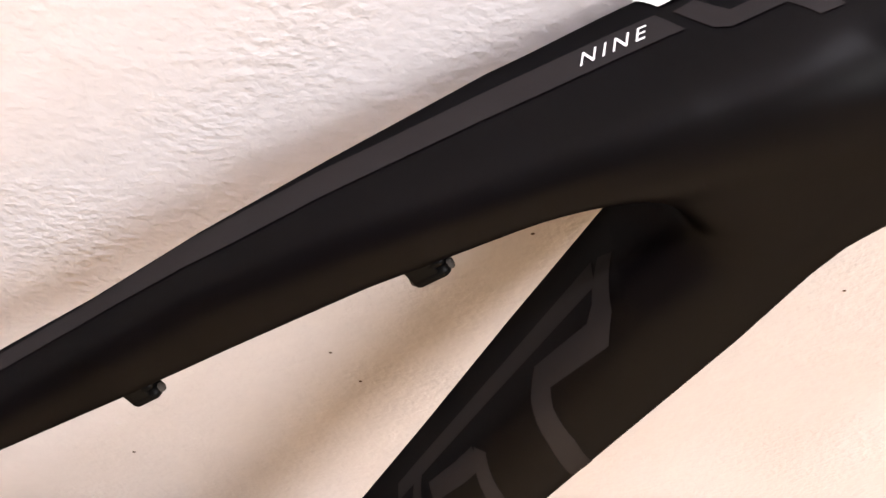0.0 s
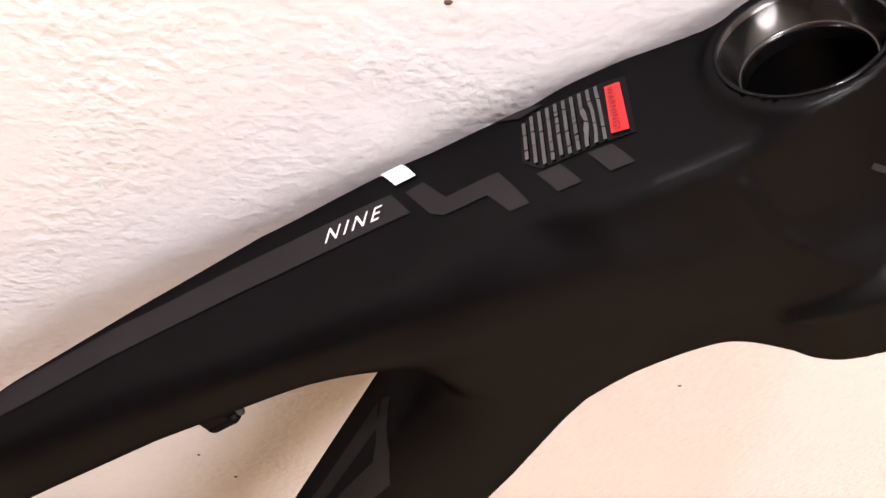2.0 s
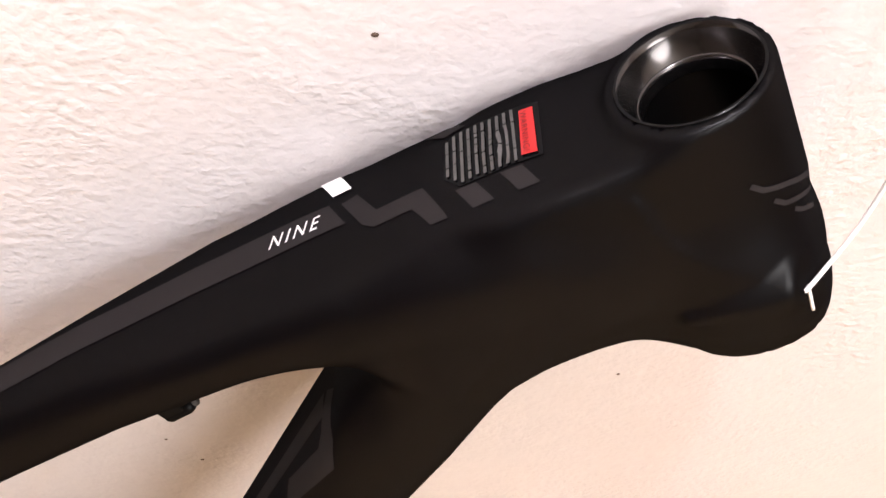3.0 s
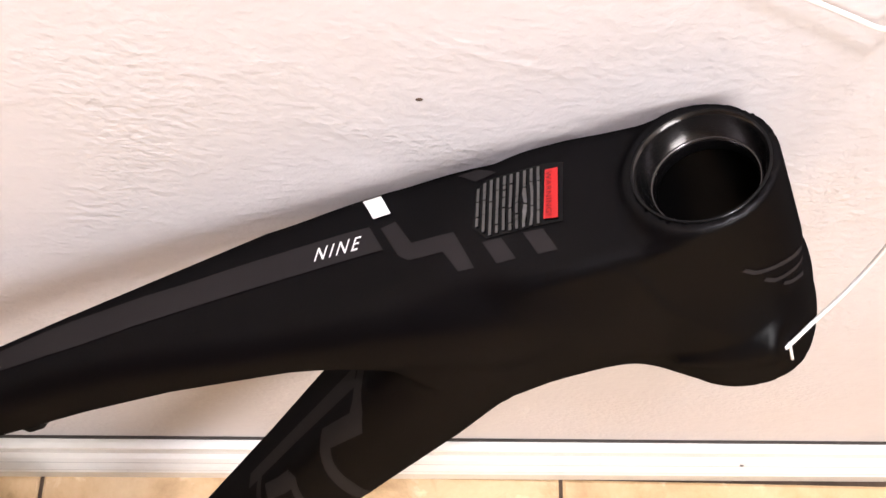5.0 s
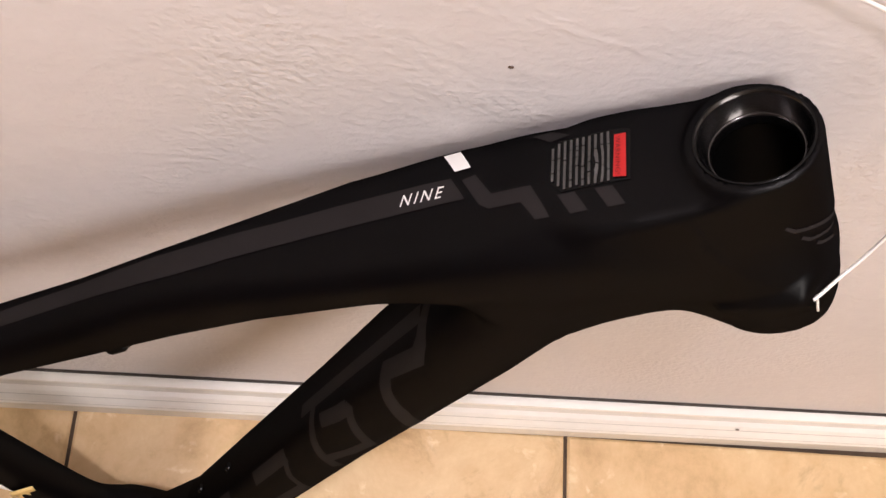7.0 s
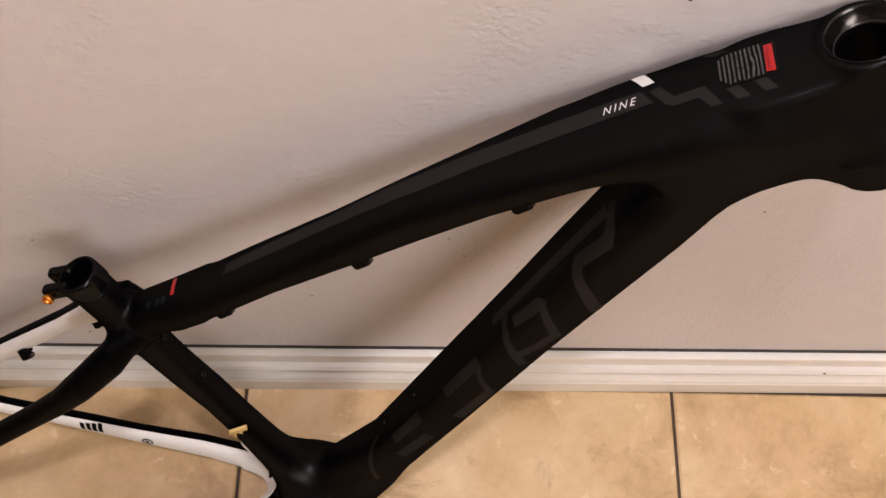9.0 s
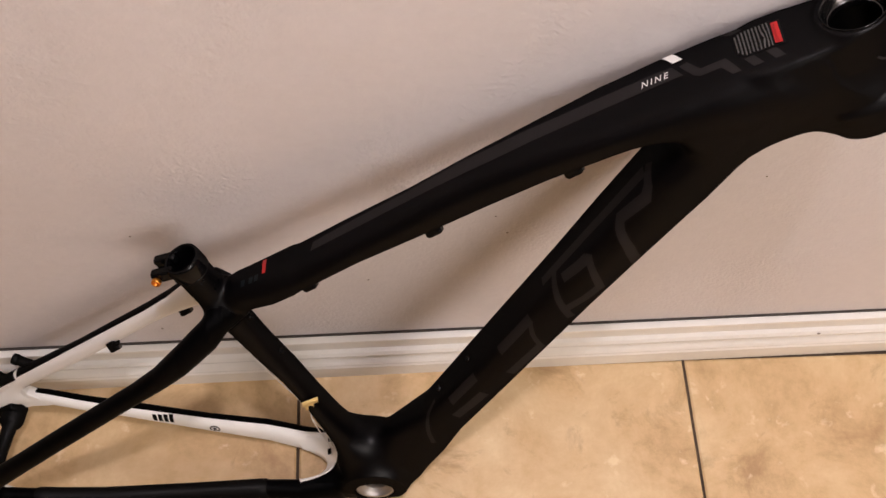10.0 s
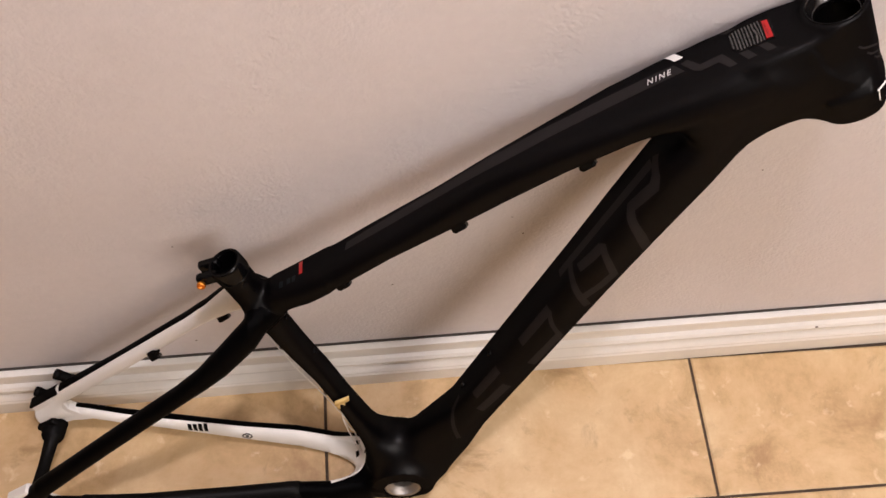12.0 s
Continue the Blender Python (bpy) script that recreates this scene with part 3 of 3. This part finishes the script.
draped("red_panel", polygon((0.3641, -0.0137), (0.3684, -0.0139), (0.3684, 0.0072), (0.3636, 0.0068)), RED, "v", label, lift=0.0010, label="red panel")
PRINT = material("pale_print", (0.058, 0.054, 0.051), 0.5, spread=0.1, spread_size=300)
rng = random.Random(4)
for k in range(10):
    x = 0.3403 + 0.00233 * k
    w, end = (-0.0130, 0.0037) if k == 0 else (-0.0148, 0.0064) if k == 1 else (-0.0152 - 0.0001 * k, 0.0083)
    while w < end - 0.001:
        run = min(rng.uniform(0.0002, 0.0042), end - w)
        draped("print_bar", polygon((x, w), (x + 0.0010, w), (x + 0.0010, w + run), (x, w + run)), PRINT, "v", label, lift=0.0009, fine=0.006)
        w += run + rng.uniform(-0.0007, 0.0006)
RED_INK = material("dark_red_print", (0.14, 0.004, 0.004), 0.5, spread=0.1)
bm = letters("WARNING!", 0.0, 1.1)
for v in bm.verts:
    v.co = Vector((0.3645 + 0.0019 * v.co.y, -0.0126 + 0.0186 * v.co.x, 0))
draped("warning_print", bm, RED_INK, "v", label, lift=0.0013, label="dark red lettering")
draped("red_band", polygon((-0.0486, -0.012), (-0.0449, -0.012), (-0.0440, 0.0045), (-0.0475, 0.0045)), RED, "v", bike, start=0.5, label="narrow red band")
SIZE_INK = material("dim_teal_print", (0.006, 0.009, 0.011), 0.5, shine=0.15, spread=0.1)
for a, b in ((-0.0690, 0.0060), (-0.0610, 0.0055), (-0.0555, 0.0052)):
    draped("print_mark", polygon((a, b - 0.002), (a + 0.0042, b - 0.002), (a + 0.0038, b + 0.004), (a, b + 0.0042)), SIZE_INK, "v", bike, start=0.5)

# down tube: dim grey angular shapes, drawn in (along the tube, degrees round it) and wrapped on
def wrapped(name, bm, mat, parent, lift=0.00025, label="", start=(0.020, 0.005), way=(0.517, 0.856)):
    """Lay a shape on a tube; its x runs along the tube and its y round it, 1 mm for 2 degrees."""
    bmesh.ops.triangulate(bm, faces=bm.faces)
    for _ in range(6):
        long = [e for e in bm.edges if e.calc_length() > 0.004]
        if not long:
            break
        bmesh.ops.subdivide_edges(bm, edges=long, cuts=1)
        bmesh.ops.triangulate(bm, faces=bm.faces)
    bm.verts.ensure_lookup_table()
    co = np.array([v.co[:] for v in bm.verts])
    turn = np.radians(co[:, 1] * 2000.0)
    axis = np.stack([start[0] + way[0] * co[:, 0], start[1] + way[1] * co[:, 0], 0 * turn], 1)
    out = np.stack([-way[1] * np.sin(turn), way[0] * np.sin(turn), np.cos(turn)], 1)
    r = np.full(len(co), 0.052)
    for _ in range(160):
        r = r - np.clip(body(list((axis + r[:, None] * out).T)) * 0.5, -0.002, 0.02)
    p = axis + r[:, None] * out
    g = np.stack([body(list((p + 0.0008 * np.eye(3)[k]).T)) - body(list((p - 0.0008 * np.eye(3)[k]).T)) for k in range(3)], 1)
    g = g / np.linalg.norm(g, axis=1)[:, None]
    for v, a, n in zip(bm.verts, p, g):
        v.co = Vector(a + lift * n)
    return part(name, bm, mat, parent, label)


def girth(*corners):
    return [(s, d / 2000.0) for s, d in corners]


for corners, wide in ((((0.385, 76), (0.470, 78), (0.548, 76)), 0.0115), (((0.556, 80), (0.547, 48), (0.539, 38), (0.506, 45), (0.499, 32), (0.490, 6), (0.473, -30)), 0.0092),
                      (((0.406, 68), (0.400, 40), (0.391, 13), (0.380, -18)), 0.0075), (((0.385, 4), (0.411, -8), (0.432, -12), (0.444, 12), (0.456, 40)), 0.0072), (((0.452, 38), (0.437, 39), (0.414, 44)), 0.0085),
                      (((0.352, 35), (0.326, 34), (0.290, 33)), 0.0090), (((0.350, 31), (0.339, 12), (0.325, -22)), 0.0050), (((0.328, -16), (0.300, -14), (0.272, -12)), 0.0090),
                      (((0.238, 31), (0.210, 31), (0.181, 31)), 0.0095), (((0.226, -5), (0.196, -4), (0.166, -1)), 0.0095),
                      (((0.155, 66), (0.136, 50), (0.120, 22), (0.100, -14)), 0.0055)):
    wrapped("logo_decal", stroke(girth(*corners), wide), SHADE, bike, label="dim grey angular logo shape")

# head tube: three thin wing lines of the badge
for corners, wide in ((((0.0273, 15), (0.0313, 22), (0.0363, 42), (0.0458, 72)), 0.0020), (((0.0375, 27), (0.0416, 34), (0.0458, 50), (0.0518, 71)), 0.0018), (((0.0468, 40), (0.0501, 46), (0.0572, 64)), 0.0016)):
    wrapped("badge_line", stroke(girth(*corners), wide), GREY, bike, label="thin grey badge line", start=HEAD_TOP, way=HEAD_DIR)

# headset cup in the head tube
head3, down3 = Vector((*HEAD_TOP, 0)), Vector((*HEAD_DIR, 0))
CUP = material("black_anodised", (0.085, 0.080, 0.079), 0.16, metal=0.95, spread=0.15, spread_size=40)
bm = bmesh.new()
lathe(bm, head3, down3, [(0.006, 0.0205), (0.0016, 0.0216), (0.0006, 0.0224), (0.0, 0.0224), (-0.0003, 0.0220), (-0.0001, 0.0214)], 64)
cup = part("headset_cup", bm, GLOSS, bike, "gloss black rim")
bm = bmesh.new()
lathe(bm, head3, down3, [(-0.0001, 0.0216), (0.0008, 0.0208), (0.0018, 0.0204), (0.0094, 0.0180), (0.0100, 0.0172), (0.0114, 0.0168), (0.0150, 0.0168)], 64)
part("bearing_seat", bm, CUP, cup, "polished black bearing seat")
bm = bmesh.new()
lathe(bm, head3, down3, [(0.0150, 0.0166), (0.0165, 0.0174), (0.0820, 0.0174), (0.0840, 0.0165), (0.0960, 0.0165)], 64)
part("head_bore", bm, RUBBER, cup, "dull black inside of the head tube")
bm = bmesh.new()
lathe(bm, head3, down3, [(0.0100, 0.0171), (0.0092, 0.0175), (0.0095, 0.0181), (0.0104, 0.0176)], 64)
part("retaining_ring", bm, CUP, cup, "dull metal ring")

# bottom bracket cups
for side in (1, -1):
    bm = bmesh.new()
    lathe(bm, (0, 0, 0), (0, 0, side), [(h - (0.0165 if side < 0 else 0.0), r) for h, r in ((0.0300, 0.0228), (0.0378, 0.0228), (0.0388, 0.0222), (0.0388, 0.0196), (0.0372, 0.0186), (0.0335, 0.0180), (0.0325, 0.0135), (0.0300, 0.0130), (0.0200, 0.0130))], 48)
    part("bottom_bracket_cup", bm, STEEL, bike, "silver bearing cup")

# seat collar with its slot, ears and gold bolt
top3, up3 = Vector((*SEAT_TOP, 0)), Vector((*SEAT_DIR, 0))
back3 = Vector((-SEAT_DIR[1], SEAT_DIR[0], 0))
bm = bmesh.new()
lathe(bm, top3, up3, [(0.009, 0.0136), (-0.030, 0.0136)], 48)
tube_lip = part("seat_tube_lip", bm, CARBON, bike)
bm = bmesh.new()
lathe(bm, top3, up3, [(-0.010, 0.0170), (-0.0095, 0.0166), (-0.0080, 0.0174), (0.0055, 0.0172), (0.0078, 0.0168), (0.0086, 0.0160), (0.0086, 0.0142), (0.0056, 0.0134)], 56)
clamp = part("seat_clamp", bm, GLOSS, bike, "gloss black seat collar")
turned = Matrix.Translation(top3) @ Matrix((back3, Vector((0, 0, 1)), back3.cross(Vector((0, 0, 1))))).transposed().to_4x4()
for w in (0.0078, -0.0078):
    bm = bmesh.new()
    block(bm, turned @ pose(0.0195, w, 0.002), (0.0220, 0.0090, 0.0125), 0.0028)
    part("clamp_ear", bm, GLOSS, clamp)
bm = bmesh.new()
lathe(bm, turned @ Vector((0.0260, 0.0, 0.002)), (0, 0, 1), [(0.0125, 0.0), (0.0125, 0.0020), (0.0160, 0.0022), (0.0172, 0.0030), (0.0172, 0.0040), (0.0160, 0.0044), (0.0138, 0.0045), (0.0120, 0.0030), (0.0050, 0.0030), (0.0050, 0.0)], 20)
part("bolt", bm, GOLD, clamp, "gold bolt")


# cable guides: a saddle with a split sleeve
def guide(place, run, out, stem, name="cable_guide"):
    """place: middle of the clip; out: away from the tube, which lies a stem's length behind."""
    run, out = Vector(run).normalized(), Vector(out).normalized()
    side = run.cross(out)
    m = Matrix.Translation(place) @ Matrix((run, side, out)).transposed().to_4x4()
    bm = bmesh.new()
    block(bm, m @ pose(0, 0, 0.0005), (0.0150, 0.0078, 0.0056), 0.0024)
    block(bm, m @ pose(0.0045, 0, -0.0040), (0.0075, 0.0076, 0.0036), 0.0015)
    block(bm, m @ pose(-0.0012, 0, -(stem + 0.004) / 2), (0.0110, 0.0076, stem + 0.004), 0.0012)
    ob = part(name, bm, RUBBER, bike, "small black cable guide")
    # dark rod that stands in for the shade inside the sleeve
    bm = bmesh.new()
    tube_mesh(bm, [m @ Vector((x, 0, 0.0008)) for x in (-0.0083, 0.0083)], 0.0019, 10)
    part("bore_shade", bm, GAP_SHADE, ob)
    return ob


def away(p, h=0.001):
    """Distance from the body and the direction away from it."""
    g = Vector([float(body([np.array([c]) for c in Vector(p) + h * e])[0] - body([np.array([c]) for c in Vector(p) - h * e])[0]) for e in Matrix.Identity(3)])
    return float(body([np.array([c]) for c in p])[0]), g.normalized()


for p in ((0.2280, 0.4936, 0.009), (0.1120, 0.4303, 0.009), (-0.0066, 0.3632, 0.009)):
    far, out = away(p)
    guide(Vector(p) - 0.0012 * out, (0.85, 0.52, 0), out, far)
for a, b in ((-0.1575, 0.2745), (-0.2520, 0.2150)):
    guide(Vector((a, b, -0.0400)) + 0.0045 * Vector((0.45, -0.70, 0.55)), (0.82, 0.56, 0.04), (0.45, -0.70, 0.55), 0.0045)

# bottle bolts on the down tube and seat tube
for a, n in (((0.0842, 0.1600), (-0.856, 0.517, 0)), ((0.1172, 0.2170), (-0.856, 0.517, 0)), ((-0.0660, 0.3127), (0.965, 0.262, 0)), ((-0.0490, 0.2500), (0.965, 0.262, 0))):
    a = perch(a, n)
    bm = bmesh.new()
    lathe(bm, a - 0.0016 * Vector(n), n, [(0.0, 0.0038), (0.0028, 0.0038), (0.0034, 0.0032), (0.0034, 0.0019), (0.0018, 0.0017), (0.0018, 0.0)], 16)
    part("bottle_bolt", bm, GLOSS, bike, "small dark bolt")

# dropouts, the shipping spacer between them and the brake mount
for side in (1, -1):
    bm = bmesh.new()
    outline = [(-0.4450, 0.1040), (-0.4400, 0.0860), (-0.4360, 0.0720), (-0.4290, 0.0630), (-0.4220, 0.0640), (-0.4050, 0.0685), (-0.3850, 0.0675), (-0.3700, 0.0700), (-0.3900, 0.0830), (-0.4010, 0.0960), (-0.4020, 0.1120), (-0.4160, 0.1210)]
    rows = [[bm.verts.new((-0.415 + (x + 0.415) * k, 0.085 + (y - 0.085) * k, side * w)) for x, y in outline] for k, w in ((0.95, 0.0555), (1.0, 0.0570), (1.0, 0.0670), (0.95, 0.0685))]
    for r, q in zip(rows, rows[1:]):
        for k in range(len(r)):
            bm.faces.new((r[k], r[(k + 1) % len(r)], q[(k + 1) % len(r)], q[k]))
    bm.faces.new(rows[0][::-1])
    bm.faces.new(rows[-1])
    bmesh.ops.recalc_face_normals(bm, faces=bm.faces)
    part("dropout", bm, WHITE, bike, "white painted dropout", smooth=False)
bm = bmesh.new()
block(bm, pose(-0.4235, 0.1176, -0.0622, 0, 0, 30.8), (0.0520, 0.0040, 0.0146), 0.0015)
part("dropout_edge", bm, CARBON, bike, "satin black upper edge of the dropout")
bm = bmesh.new()
lathe(bm, (-0.4280, 0.0660, -0.0600), (-0.008, -0.006, 0.120), [(0.0, 0.0), (0.0, 0.0130), (0.003, 0.0142), (0.022, 0.0138), (0.0265, 0.0120), (0.030, 0.0084), (0.060, 0.0072), (0.096, 0.0082), (0.0995, 0.0120), (0.102, 0.0140), (0.117, 0.0145), (0.120, 0.0130), (0.120, 0.0)], 28)
spacer = part("axle_spacer", bm, RUBBER, bike, "black plastic axle spacer")
bm = bmesh.new()
block(bm, pose(-0.432, 0.070, -0.050, 0, 0, 30), (0.030, 0.020, 0.010), 0.003)
part("spacer_tab", bm, RUBBER, spacer)
for a, b, l in ((-0.386, 0.136, 0.028), (-0.424, 0.103, 0.030)):
    bm = bmesh.new()
    tube_mesh(bm, [(a + 0.016, b - 0.012, -0.066), (a + 0.004, b - 0.002, -0.070), (a - 0.008, b + 0.003, -0.074), (a - 0.016, b + 0.004, -0.077)], [0.0085, 0.0070, 0.0060, 0.0058], 14)
    lathe(bm, (a - 0.012, b + 0.0035, -0.0755), (-0.75, 0.30, -0.2), [(0.0, 0.0), (0.0, 0.0066), (0.006, 0.0066), (0.007, 0.0056), (0.007, 0.0)], 16)
    part("brake_mount", bm, RUBBER, bike, "black brake mount")

# small dark marks on the inner face of the far chain stay
inner_face = dict(way="w", parent=bike, start=0.0, fine=0.003, keep=lambda p: -0.07 < p[2] < -0.02)
for k in range(4):
    draped("print_mark", polygon((-0.2640 + 0.0066 * k, 0.0415 - 0.0008 * k), (-0.2592 + 0.0066 * k, 0.0405 - 0.0008 * k), (-0.2592 + 0.0066 * k, 0.0505 - 0.0008 * k), (-0.2640 + 0.0066 * k, 0.0515 - 0.0008 * k)), RUBBER, label="black print mark", **inner_face)
ring = [(-0.1925 + 0.0058 * math.cos(k * math.tau / 16), 0.0275 + 0.0046 * math.sin(k * math.tau / 16)) for k in range(17)]
draped("print_mark", stroke(ring, 0.0018), RUBBER, label="black ring mark", **inner_face)
draped("print_mark", polygon((-0.1945, 0.0255), (-0.1905, 0.0255), (-0.1905, 0.0295), (-0.1945, 0.0295)), RUBBER, **inner_face)

# white bevel round the inside of the yoke, with its two slots
arc = [math.radians(k) for k in range(-80, 73, 8)]
rim = [(-0.105 + (0.0605 if t < 0 else 0.0635) * math.cos(t), (0.0305 if t < 0 else 0.0340) * math.sin(t)) for t in arc] + [(-0.105 + 0.0440 * math.cos(t), 0.0222 * math.sin(t)) for t in arc[::-1]]
bm = bmesh.new()
n = len(arc)
vs = [bm.verts.new((x, y, 0)) for x, y in rim]
for k in range(n - 1):
    bm.faces.new((vs[k], vs[k + 1], vs[2 * n - 2 - k], vs[2 * n - 1 - k]))
draped("yoke_face", bm, WHITE, "v", bike, label="white painted inside of the yoke", start=0.050, fine=0.003, keep=lambda p: -0.03 < p[1] < 0.034)
for a, w in ((-0.0545, -0.0215), (-0.0555, -0.0110)):
    draped("yoke_slot", polygon((a - 0.0025, w - 0.003), (a + 0.0025, w - 0.0025), (a + 0.0025, w + 0.003), (a - 0.0025, w + 0.0025)), RUBBER, "v", bike, lift=0.0009, start=0.032, fine=0.002, keep=lambda p: -0.03 < p[1] < 0.02)

# rubber guard wrapped round the drive-side chain stay
k = np.array(CHAIN_STAY[::-1])
bm = bmesh.new()
rows = []
for a in np.linspace(-0.372, -0.118, 40):
    v0, w0, h0, b0 = (float(np.interp(a, k[:, 0], k[:, i])) for i in (1, 2, 3, 4))
    g = 0.0022 if -0.368 < a < -0.124 else -0.0005
    rows.append([bm.verts.new((a, v0 + (h0 + g) * math.sin(t), w0 + (b0 + g) * math.cos(t))) for t in np.linspace(0, math.tau, 20, endpoint=False)])
for r, q in zip(rows, rows[1:]):
    for i in range(20):
        bm.faces.new((r[i], r[(i + 1) % 20], q[(i + 1) % 20], q[i]))
part("chain_stay_guard", bm, RUBBER, bike, "black rubber chain stay guard")

# gear cable behind the seat tube with its paper tag, and the long liner out of the head
for run in ([(-0.1049, 0.2700, -0.008), (-0.0901, 0.2136, -0.006), (-0.0683, 0.1493, -0.006), (-0.0573, 0.1100, -0.006), (-0.0463, 0.0688, -0.006), (-0.0433, 0.0380, -0.006), (-0.0419, 0.0122, -0.006)],
            [(-0.0458, 0.1600, 0.0172), (-0.0500, 0.1380, 0.0150), (-0.0516, 0.1229, 0.0120), (-0.0531, 0.0798, 0.0020), (-0.0520, 0.0300, -0.0080), (-0.0540, 0.0060, -0.0140)],
            [(-0.0470, 0.1600, 0.0170), (-0.0510, 0.1300, 0.0130), (-0.0492, 0.0967, 0.0060), (-0.0471, 0.0753, 0.0000), (-0.0480, 0.0300, -0.0060), (-0.0500, 0.0080, -0.0100)]):
    bm = bmesh.new()
    tube_mesh(bm, run, 0.0007, 8)
    part("gear_cable", bm, LINER, bike, "thin white cable liner")
bm = bmesh.new()
block(bm, pose(-0.0440, 0.1730, 0.0180, 0, 25, -8), (0.0170, 0.0105, 0.0006))
block(bm, pose(-0.0465, 0.1640, 0.0178, 0, 20, -8), (0.0090, 0.0120, 0.0006))
part("paper_tag", bm, TAG, bike, "cream paper tag")
LOOP = [(0.4480, 0.5655, 0.0310), (0.4500, 0.5662, 0.0296), (0.4550, 0.5682, 0.0250), (0.4592, 0.5698, 0.0213), (0.4658, 0.5775, 0.0173), (0.4708, 0.5900, 0.0150), (0.4730, 0.6050, 0.0155), (0.4745, 0.6240, 0.0165), (0.4765, 0.6550, 0.0150), (0.4790, 0.6920, 0.0110), (0.4790, 0.7200, 0.0020), (0.4700, 0.7320, -0.0090), (0.4540, 0.7360, -0.0160)]
wall_end = [BIKE.inverted() @ Vector(p) for p in ((0.700, -0.0060, 0.7420), (0.683, -0.0040, 0.7510), (0.665, -0.0035, 0.7590), (0.645, -0.0035, 0.7690))]
curve = bpy.data.curves.new("cable_liner", "CURVE")
curve.dimensions, curve.bevel_depth, curve.bevel_resolution, curve.resolution_u = "3D", 0.0008, 3, 12
sp = curve.splines.new("NURBS")
knots = [Vector(p) for p in LOOP] + wall_end
sp.points.add(len(knots) - 1)
for q, p in zip(sp.points, knots):
    q.co = (*p, 1)
sp.use_endpoint_u, sp.order_u = True, 4
probe = new("cable_liner", curve)
bpy.context.view_layer.update()
me = bpy.data.meshes.new_from_object(probe.evaluated_get(bpy.context.evaluated_depsgraph_get()))
bpy.data.objects.remove(probe)
me.materials.clear()
me.materials.append(LINER)
me.polygons.foreach_set("use_smooth", [True] * len(me.polygons))
liner = new("cable_liner", me)
liner.parent = bike
tagged(liner, "thin white cable liner")
# thin white streak laid on the body at the end of the fairing
bm = bmesh.new()
streak = []
for p in along(7, (0.4500, 0.5668, 0.0300), (0.4528, 0.5548, 0.0295)):
    for _ in range(4):
        far, out = away(p)
        p = Vector(p) - 0.8 * far * out
    streak.append(p + 0.0004 * out)
tube_mesh(bm, streak, 0.0006, 8)
part("liner_end", bm, LINER, liner, "thin white streak down the end of the port fairing")

# specks and dents on the wall
SPECK = material("brown_speck", (0.10, 0.06, 0.04), 0.8, spread=0.3, spread_size=200)
for x, z, r in ((0.5580, 0.6942, 0.0013), (0.3110, 0.2430, 0.0012), (0.0705, 0.1324, 0.0016), (0.5266, 0.4862, 0.0010), (0.4366, 0.3758, 0.0009), (0.4512, 0.3404, 0.0011), (0.6836, 0.4338, 0.0010), (0.0884, 0.3631, 0.0010)):
    bm = bmesh.new()
    bmesh.ops.create_icosphere(bm, subdivisions=2, radius=1.0, matrix=Matrix.Translation((x, -0.0001, z)) @ Matrix.Diagonal((r, 0.0004, r * 0.8, 1)))
    part("wall_speck", bm, SPECK, wall_north)
bm = bmesh.new()
bmesh.ops.create_icosphere(bm, subdivisions=2, radius=1.0, matrix=Matrix.Translation((0.8697, -0.0176, 0.0630)) @ Matrix.Diagonal((0.0022, 0.0006, 0.0016, 1)))
part("wall_speck", bm, SPECK, wall_north)


# tiles, each a piece of the floor, eased along its upper edges; the row at the wall is cut
def tile_shape(depth):
    bm = bmesh.new()
    hx, hy, edge, thick = PITCH / 2 - 0.002, depth / 2 - 0.002, 0.0025, 0.010
    rings = [[bm.verts.new((sx * (hx - r), sy * (hy - r), z)) for sx, sy in ((-1, -1), (1, -1), (1, 1), (-1, 1))]
             for r, z in ((0, -thick), (0, -edge * 0.6), (edge, 0.0))]
    for a, b in zip(rings, rings[1:]):
        for k in range(4):
            bm.faces.new((a[k], a[(k + 1) % 4], b[(k + 1) % 4], b[k]))
    bm.faces.new(rings[-1])
    bm.faces.new(rings[0][::-1])
    me = bpy.data.meshes.new("tile")
    bm.to_mesh(me)
    bm.free()
    me.materials.append(TILE)
    return me


whole, cut = tile_shape(PITCH), tile_shape(-JOINT_Y - 0.012)
turn = Matrix.Rotation(SKEW, 4, "Z")
for i, j in itertools.product(range(-6, 7), range(-9, 1)):
    y = (j + 0.5) * PITCH if j < 0 else (-JOINT_Y - 0.012) / 2
    c = Vector((JOINT_X, JOINT_Y, 0)) + turn @ Vector(((i + 0.5) * PITCH, y, 0))
    tile = new("tile", whole if j < 0 else cut)
    tile.parent = floor
    tile.matrix_world = Matrix.Translation(c) @ turn
